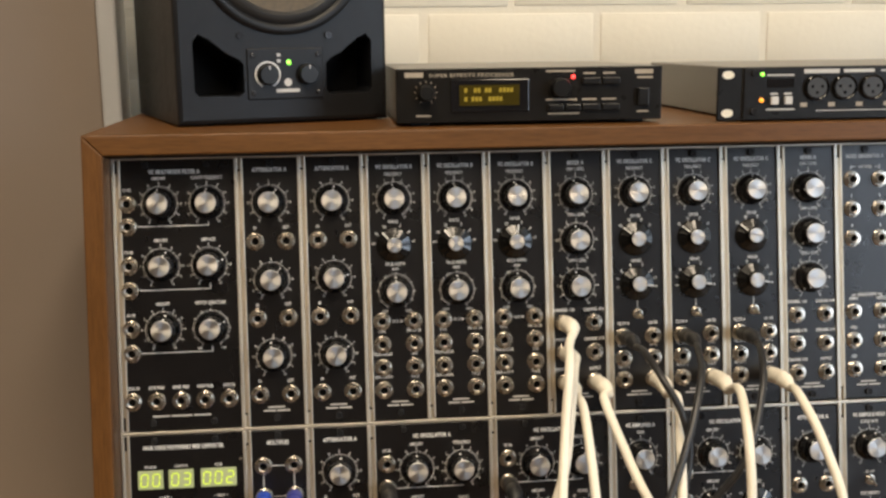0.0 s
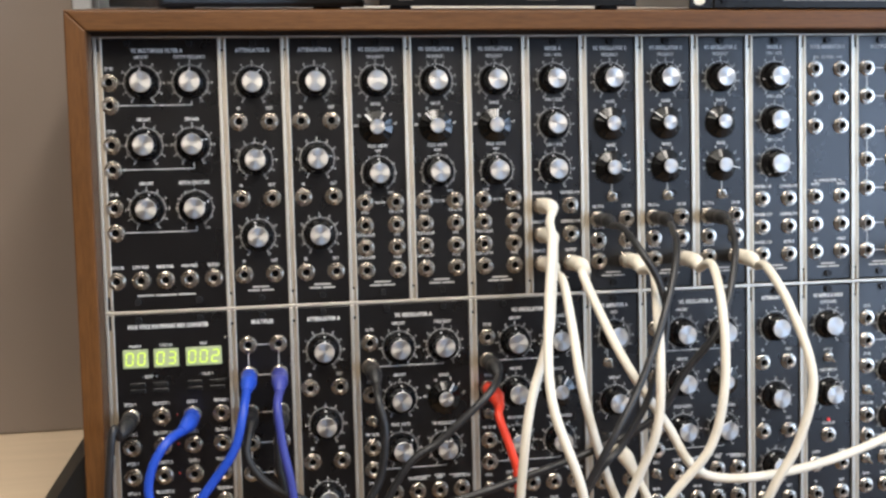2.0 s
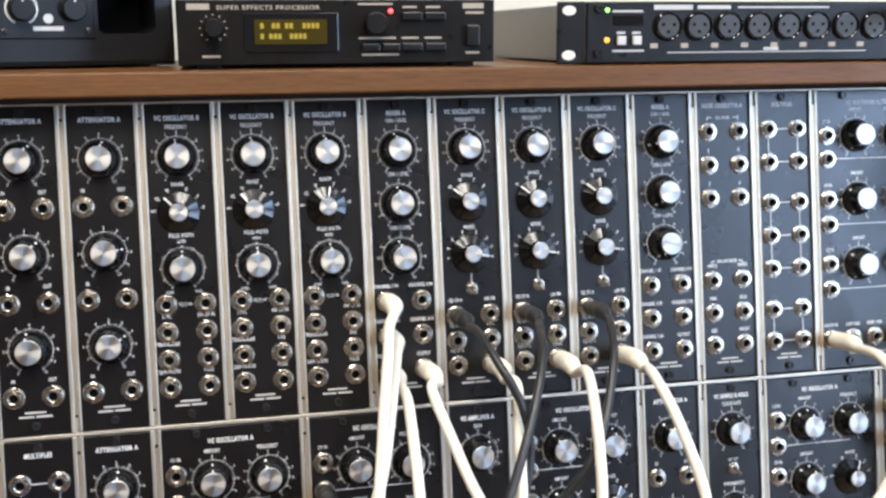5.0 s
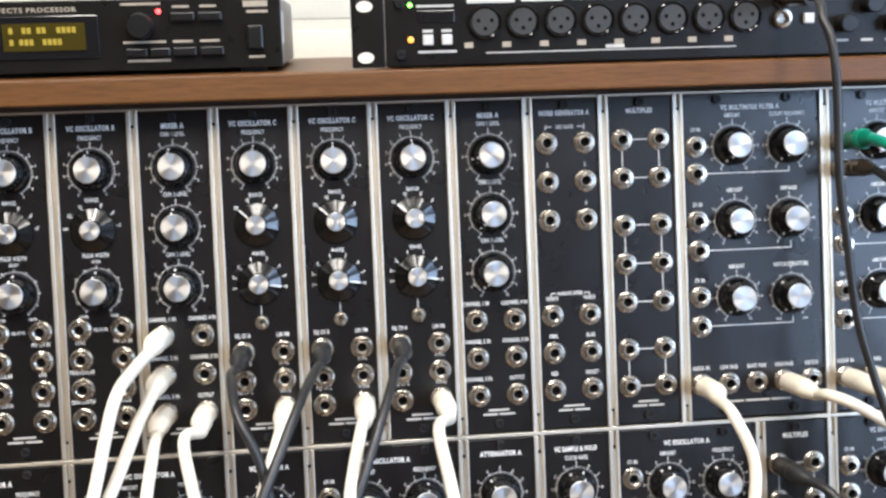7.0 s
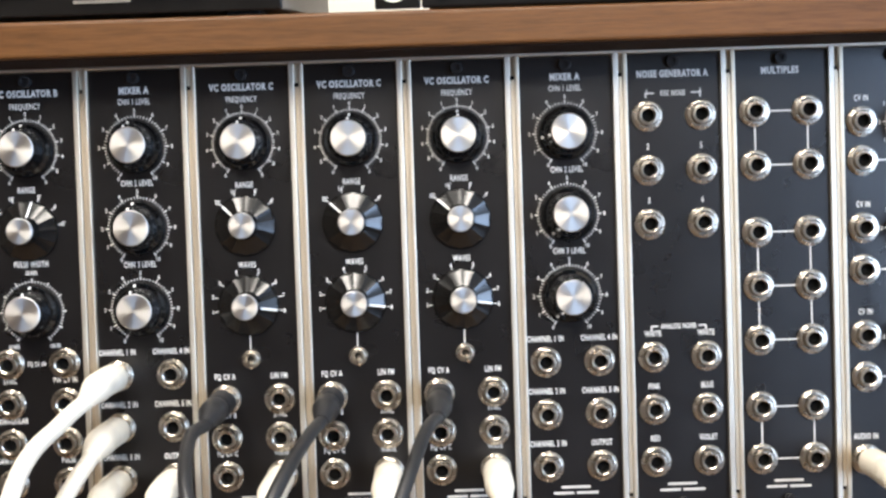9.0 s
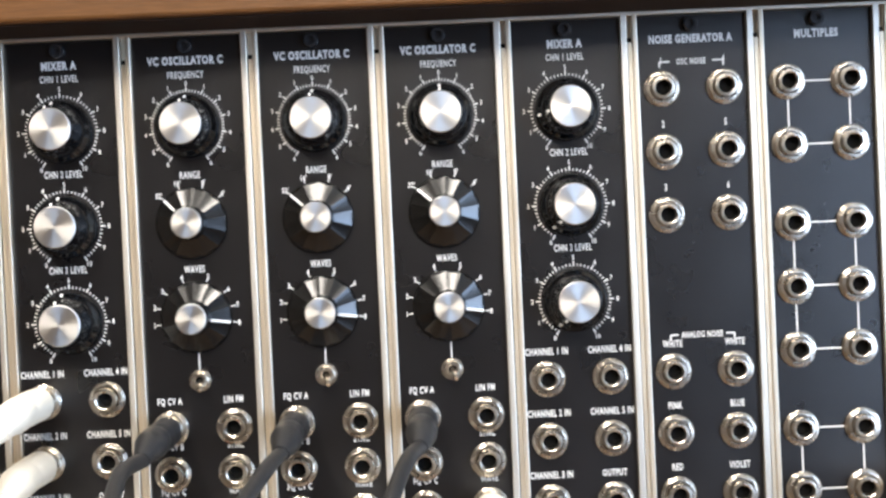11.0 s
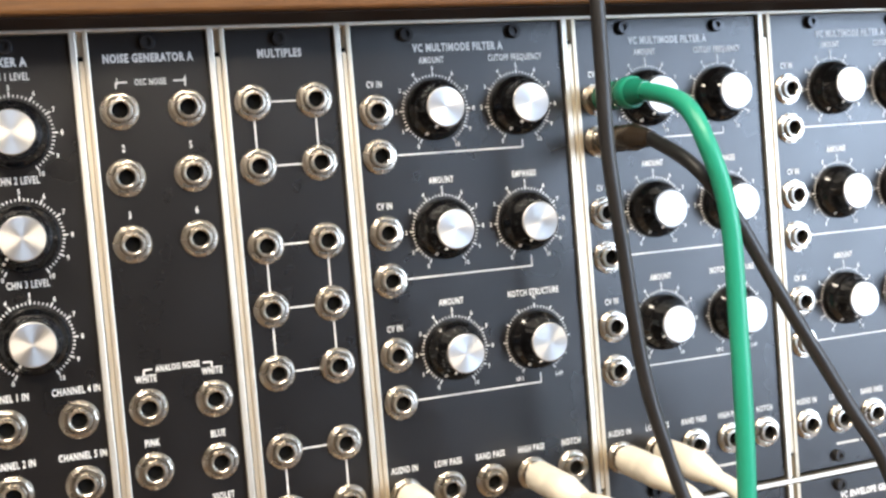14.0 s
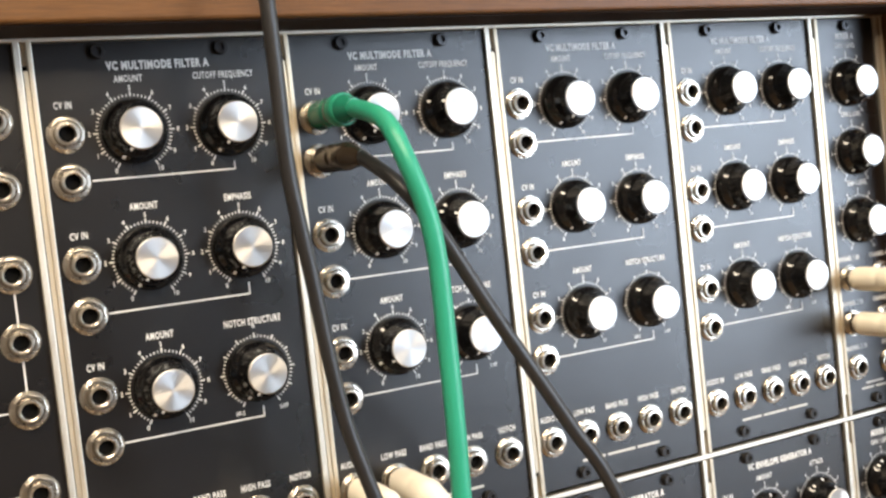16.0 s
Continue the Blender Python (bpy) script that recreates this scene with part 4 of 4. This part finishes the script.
def speaker():
    s = tagged(new("studio_monitor"), "black active studio monitor standing on the cabinet", "speaker")
    w, h, yf = 0.185, 0.280, 0.0
    cx = w / 2
    b = bmesh.new()
    box(b, 0, w, yf + 0.045, 0.210, 0.0015, h, bevel=0.0005)
    part("body", b, BAFFLE, s)
    # the front: a thick plate with two slanted ports cut through it
    PORT = ((0.036, 0.0275), (0.040, 0.0245), (0.074, 0.0250), (0.078, 0.0290), (0.078, 0.0700), (0.073, 0.0760), (0.065, 0.0720), (0.050, 0.0600), (0.040, 0.0550), (0.036, 0.0510))
    b = bmesh.new()
    rim = [b.verts.new((x, 0.045, z)) for x, z in ((0, 0.0015), (w, 0.0015), (w, h), (0, h))]
    loops = [rim] + [[b.verts.new((cx + sgn * px, 0.045, pz)) for px, pz in PORT] for sgn in (-1, 1)]
    es = [b.edges.new((lp[i], lp[(i + 1) % len(lp)])) for lp in loops for i in range(len(lp))]
    fs = [q for q in bmesh.ops.triangle_fill(b, use_beauty=True, use_dissolve=False, edges=es)["geom"] if isinstance(q, bmesh.types.BMFace)]
    for y, inset in ((0.004, 0.0), (0.0012, 0.001), (0.0, 0.004)):
        g = bmesh.ops.extrude_face_region(b, geom=fs)["geom"]
        fs2 = [q for q in g if isinstance(q, bmesh.types.BMFace)]
        bmesh.ops.delete(b, geom=fs, context="FACES_ONLY")
        fs = fs2
        for v in [q for q in g if isinstance(q, bmesh.types.BMVert)]:
            v.co.y = y
            if v.co.x < 0.006 or v.co.x > w - 0.006 or v.co.z > h - 0.006 or v.co.z < 0.008:
                v.co.x = inset if v.co.x < cx else w - inset
                v.co.z = 0.0015 + inset if v.co.z < 0.1 else h - inset
    part("front_baffle", b, BAFFLE, s, "black front plate with two slanted bass ports")
    for fx in (0.015, w - 0.035):
        part("foot", boxbm(fx, fx + 0.02, 0.02, 0.04, 0.0, 0.0014), RUBBER, s)
    zc = 0.150
    basket = part("woofer", lathe([(0.0750, 0.0), (0.0750, 0.0020), (0.0735, 0.0034), (0.0700, 0.0038), (0.0670, 0.0028), (0.0655, 0.0006)], 56), BAFFLE, s, "woofer basket", True, at=(cx, yf, zc))
    part("surround", lathe([(0.0660, 0.0012), (0.0630, 0.0042), (0.0590, 0.0046), (0.0560, 0.0014)], 56), RUBBER, basket, "black rubber surround", True)
    part("cone", lathe([(0.0562, 0.0013), (0.0350, 0.0007), (0.0240, 0.0005), (0.0225, 0.0030), (0.0, 0.0065)], 56), CONE, basket, "woven brown cone", True)
    for a in (180 - 27, 180 + 27, -90, 90, -30, 30):
        part("screw", SCREWM, None, s, at=(cx + 0.0845 * math.sin(radians(a)), yf, zc + 0.0845 * math.cos(radians(a))))
    for sgn in (-1, 1):
        x0, x1 = sorted((cx + sgn * 0.034, cx + sgn * 0.080))
        part("bass_port", boxbm(x0, x1, yf + 0.040, yf + 0.044, 0.022, 0.078), HOLE, s, "dark inside of the bass port")
    plate = part("control_plate", boxbm(cx - 0.0335, cx + 0.0335, yf - 0.0012, yf + 0.001, 0.0210, 0.0640, bevel=0.001), BAFFLE, s)
    for dx in (-0.0285, 0.0285):
        for dz in (0.0265, 0.0580):
            part("screw", lathe([(2.2e-3, 0), (2.2e-3, 1.0e-3), (1.2e-3, 1.4e-3), (0, 1.4e-3)], 12), SCREW, plate, at=(cx + dx, yf - 0.0012, dz))
    for dx in (-0.0160, 0.0190):
        k = part("control_knob", lathe([(0.0085, 0.0), (0.0085, 0.006), (0.0076, 0.0075), (0.0, 0.0075)], 26, lambda a, r, h: r + 0.0002 * math.cos(16 * a)), DARK_KEY, s, "", True, at=(cx + dx, yf - 0.0012, 0.0420))
        bb = bmesh.new()
        bar(bb, 0, 0.0045, 0, 0.0076, 0.0012, -0.0078)
        part("pointer", bb, GREY_KEY, k)
        if dx < 0:
            pb = bmesh.new()
            for i in range(31):
                a = radians(-150 + 10 * i)
                bar(pb, 0.0098 * math.sin(a), 0.0098 * math.cos(a), 0.0112 * math.sin(a), 0.0112 * math.cos(a), 0.0016, -0.0004)
            part("scale", pb, PRINT, k, "white printed ring")
    part("lamp", lathe([(1.9e-3, 0), (1.9e-3, 1.0e-3), (0, 2.0e-3)], 12), LED_GREEN, s, "lit green lamp", at=(cx + 0.0025, yf - 0.0012, 0.0520))
    for dz in (0.0520, 0.0570):
        part("printed_mark", boxbm(cx - 0.0075, cx - 0.0045, yf - 0.0016, yf - 0.0012, dz, dz + 0.0026), GREY_KEY, s)
    part("badge_dot", lathe([(0.0034, 0.0004), (0, 0.0004)], 18), GREY_KEY, s, "pale round badge", at=(cx + 0.0015, yf - 0.0012, 0.0352))
    part("badge", boxbm(cx - 0.0090, cx + 0.0115, yf - 0.0016, yf - 0.0012, 0.0268, 0.0298), GREY_KEY, s, "small pale printed badge")
    s.matrix_basis = pose(0.0500, 0.0350, ZTOP, 0, 0, 18)
    return s


def half_rack():
    s = tagged(new("effects_processor"), "half-width black effects unit with an amber display, on the cabinet", "effects unit")
    x0, x1, yf, z0, h = 0.2280, 0.4470, -0.004, ZTOP + 0.003, 0.0435
    part("case", boxbm(x0 + 0.001, x1 - 0.001, yf + 0.004, yf + 0.23, z0, z0 + h, bevel=0.001), CASE_SIDE, s, "grey painted steel case")
    part("front_panel", boxbm(x0, x1, yf, yf + 0.0039, z0, z0 + h, bevel=0.0008), GREY_METAL, s)
    for fx in (x0 + 0.02, x1 - 0.02):
        part("foot", boxbm(fx - 0.008, fx + 0.008, yf + 0.012, yf + 0.028, ZTOP, z0, bevel=0.001), RUBBER, s)
    d = part("display_window", boxbm(x0 + 0.044, x0 + 0.108, yf - 0.0012, yf, z0 + 0.0085, z0 + 0.0345, bevel=0.0006), GLASS_DARK, s, "smoked display window")
    a = part("display", boxbm(x0 + 0.051, x0 + 0.100, yf - 0.0020, yf - 0.0013, z0 + 0.0135, z0 + 0.0300), AMBER, d, "amber backlit display")
    b = bmesh.new()
    for zz, words in ((z0 + 0.0240, (0.005, 0.006, 0.009, 0.012)), (z0 + 0.0170, (0.003, 0.011, 0.014))):
        xx = x0 + 0.055
        for wd in words:
            n = max(1, int(wd / 0.003))
            for i in range(n):
                box(b, xx + i * 0.003, xx + i * 0.003 + 0.0022, yf - 0.0026, yf - 0.0021, zz, zz + 0.0036)
            xx += wd + 0.0028
    part("segments", b, AMBER_LIT, d, "lit amber characters")
    for kx, kz, r in ((x0 + 0.024, z0 + 0.0245, 0.0062), (x0 + 0.1335, z0 + 0.0270, 0.0078)):
        part("control_knob", lathe([(r, 0), (r, 0.009), (r * 0.88, 0.0105), (0, 0.0105)], 28, lambda q, rr, hh: rr + 0.00015 * math.cos(18 * q)), DARK_KEY, s, "", True, at=(kx, yf, kz))
    part("lamp", lathe([(1.6e-3, 0), (1.6e-3, 1.0e-3), (0, 1.6e-3)], 12), LED_RED, s, "lit red lamp", at=(x0 + 0.1445, yf, z0 + 0.0355))
    for kz in (z0 + 0.0295, z0 + 0.0085):
        for kx in (x0 + 0.152, x0 + 0.1685):
            part("key", boxbm(kx, kx + 0.0145, yf - 0.0035, yf, kz, kz + 0.0052, bevel=0.0008), DARK_KEY, s)
    for kx in (x0 + 0.124, x0 + 0.138):
        part("key", boxbm(kx, kx + 0.0125, yf - 0.0035, yf, z0 + 0.0085, z0 + 0.0135, bevel=0.0008), DARK_KEY, s)
    part("power_switch", boxbm(x1 - 0.021, x1 - 0.0115, yf - 0.004, yf, z0 + 0.0115, z0 + 0.0260, bevel=0.001), DARK_KEY, s, "rocker power switch")
    for lx, lw, lz, lh in ((0.007, 0.015, 0.0365, 0.0040), (0.196, 0.015, 0.0372, 0.0036), (0.198, 0.013, 0.0335, 0.0016)):
        part("lettering", boxbm(x0 + lx, x0 + lx + lw, yf - 0.0004, yf, z0 + lz, z0 + lz + lh), PALE_PRINT, s)
    b = bmesh.new()
    write(b, "SUPER EFFECTS PROCESSOR", x0 + 0.0610, z0 + 0.0366, 0.0040, 1.22, yf - 0.0004, bold=0.02)
    part("lettering", b, PALE_PRINT, s)
    b = bmesh.new()
    for i in range(11):
        a2 = radians(-150 + 30 * i)
        bar(b, x0 + 0.024 + 0.0080 * math.sin(a2), z0 + 0.0245 + 0.0080 * math.cos(a2), x0 + 0.024 + 0.0094 * math.sin(a2), z0 + 0.0245 + 0.0094 * math.cos(a2), 0.0008, yf - 0.0004)
    part("dial_scale", b, PALE_PRINT, s)
    for lx, lz, lw in ((0.016, 0.0050, 0.012), (0.122, 0.0165, 0.026), (0.152, 0.0165, 0.012), (0.1685, 0.0165, 0.012), (0.122, 0.0395, 0.024), (0.153, 0.0375, 0.010), (0.1695, 0.0375, 0.010), (0.124, 0.0052, 0.026), (0.198, 0.0060, 0.010)):
        part("lettering", boxbm(x0 + lx, x0 + lx + lw, yf - 0.0004, yf, z0 + lz, z0 + lz + 0.0014), PALE_PRINT, s)
    b = bmesh.new()
    box(b, x1 - 0.0015, x1 + 0.0002, yf + 0.020, yf + 0.026, z0 + 0.014, z0 + 0.034, bevel=0.0004)
    part("side_handle", b, GREY_KEY, s)
    return s


def rack_interface():
    s = tagged(new("audio_interface"), "black one-unit rack audio interface with eight microphone sockets", "audio interface")
    x0, yf, z0, h = 0.4900, -0.016, ZTOP + 0.001, 0.0435
    x1 = x0 + 0.4826
    part("case", boxbm(x0 + 0.024, x1 - 0.024, yf + 0.004, yf + 0.27, z0 + 0.0005, z0 + h - 0.0005, bevel=0.001), CASE_SIDE, s, "grey painted steel case")
    part("front_panel", boxbm(x0 + 0.021, x1 - 0.021, yf - 0.0015, yf + 0.0039, z0, z0 + h, bevel=0.0012), GREY_METAL, s)
    for fx in (x0 + 0.05, x1 - 0.06):
        part("foot", boxbm(fx, fx + 0.014, yf + 0.012, yf + 0.026, ZTOP, z0, bevel=0.001), RUBBER, s)
    for e0, e1, hx in ((x0, x0 + 0.0205, x0 + 0.0085), (x1 - 0.0205, x1, x1 - 0.0085)):
        ear = part("rack_ear", boxbm(e0, e1, yf, yf + 0.003, z0, z0 + h, bevel=0.0008), GREY_METAL, s)
        for hz in (z0 + 0.0062, z0 + h - 0.0062):
            b = lathe([(0.0034, 0.0003), (0, 0.0003)], 18)
            for v in b.verts:
                v.co.x *= 1.5
            part("slot", b, CREAM, ear, "oblong mounting slot showing the wall", at=(hx, yf, hz))
    for cz in (z0 + 0.0075, z0 + h - 0.0050):
        part("screw", SCREWM, None, s, at=(x0 + 0.0300, yf - 0.0015, cz))
    for i in range(8):
        cx, cz = x0 + 0.0830 + 0.0239 * i, z0 + 0.0262
        soc = part("microphone_socket", lathe([(0.0104, 0), (0.0104, 0.0022), (0.0096, 0.0030), (0.0090, 0.0026), (0.0088, 0.0010), (0.0, 0.0010)], 28), PLASTIC, s, "black three-pin socket", True, at=(cx, yf - 0.0015, cz))
        part("insert", lathe([(0.0082, 0.0011), (0.0082, 0.0022), (0, 0.0022)], 24), SOCKET, soc, "grey socket insert")
        for px, pz in ((-0.0042, 0.0010), (0.0042, 0.0010), (0.0, -0.0040)):
            part("pin_hole", lathe([(0.0013, 0.0024), (0, 0.0024)], 10), HOLE, soc, at=(px, 0, pz))
        part("number_label", boxbm(cx - 0.0130, cx - 0.0075, yf - 0.0019, yf - 0.0015, z0 + 0.0106, z0 + 0.0140), PALE_PRINT, s)
    part("lamp", lathe([(1.9e-3, 0), (1.9e-3, 1.0e-3), (0, 1.8e-3)], 12), LED_ORANGE, s, "lit orange lamp", at=(x0 + 0.0365, yf - 0.0015, z0 + 0.0165))
    part("lamp", lathe([(1.5e-3, 0), (1.5e-3, 1.0e-3), (0, 1.8e-3)], 12), LED_GREEN, s, "lit green lamp", at=(x0 + 0.0365, yf - 0.0015, z0 + 0.0375))
    for bx in (0.0440, 0.0558):
        part("key", boxbm(x0 + bx, x0 + bx + 0.0064, yf - 0.0045, yf - 0.0015, z0 + 0.0130, z0 + 0.0194, bevel=0.0006), GREY_KEY, s, "pale square key")
    part("slot_window", boxbm(x0 + 0.0410, x0 + 0.0640, yf - 0.0022, yf - 0.0015, z0 + 0.0265, z0 + 0.0340, bevel=0.0003), GLASS_DARK, s)
    for lx, lw, lz, lh in ((0.0835, 0.1615, 0.0070, 0.0007), (0.0720, 0.030, 0.0378, 0.0034), (0.1060, 0.026, 0.0382, 0.0026), (0.1380, 0.074, 0.0388, 0.0012), (0.0410, 0.024, 0.0082, 0.0014), (0.1600, 0.012, 0.0084, 0.0022), (0.0405, 0.023, 0.0360, 0.0014), (0.0440, 0.0064, 0.0208, 0.0016), (0.0558, 0.0064, 0.0208, 0.0016)):
        part("lettering", boxbm(x0 + lx, x0 + lx + lw, yf - 0.0019, yf - 0.0015, z0 + lz, z0 + lz + lh), DIM_PRINT, s)
    hp = part("headphone_socket", lathe([(0.0058, 0), (0.0058, 0.0035), (0.0042, 0.0040), (0.0034, 0.0030), (0.0034, 0.0008), (0, 0.0008)], 22), NICKEL, s, "nickel headphone socket", True, at=(x0 + 0.2745, yf - 0.0015, z0 + 0.0240))
    part("key", boxbm(x0 + 0.2890, x0 + 0.2955, yf - 0.0045, yf - 0.0015, z0 + 0.0205, z0 + 0.0270, bevel=0.0006), GREY_KEY, s, "pale square key")
    for i in range(8):
        kx = x0 + 0.316 + 0.0165 * i
        part("control_knob", lathe([(0.0058, 0), (0.0058, 0.0085), (0.0050, 0.0100), (0, 0.0100)], 20), DARK_KEY, s, "", True, at=(kx, yf - 0.0015, z0 + 0.0200 + (0.012 if i % 2 else 0)))
    for i in range(8):
        kx = x0 + 0.316 + 0.0165 * i
        part("lettering", boxbm(kx - 0.004, kx + 0.004, yf - 0.0019, yf - 0.0015, z0 + 0.0085, z0 + 0.0100), DIM_PRINT, s)
    part("guitar_socket", lathe([(0.0068, 0), (0.0068, 0.0016), (0.0058, 0.0024), (0.0, 0.0024)], 22), PLASTIC, s, "black jack socket", True, at=(x0 + 0.2750, yf - 0.0015, z0 + 0.0365))
    return s


speaker()
half_rack()
rack_interface()

# ---------- painted bricks of the wall behind ----------
BW, BH, BG = 0.2215, 0.075, 0.010
BRICK = to_mesh("brick", boxbm(-(BW - BG) / 2, (BW - BG) / 2, -0.0016, 0.004, -(BH - BG) / 2, (BH - BG) / 2, bevel=0.002), CREAM, True)
for r in range(-2, 5):
    for i in range(-3, 6):
        x = 0.2935 + (i + 0.5 + (0.5 if r % 2 else 0)) * BW
        part("brick", BRICK, None, wall_back, at=(x + random.uniform(-0.0015, 0.0015), RY1, 1.538 + r * BH + random.uniform(-0.001, 0.001)))
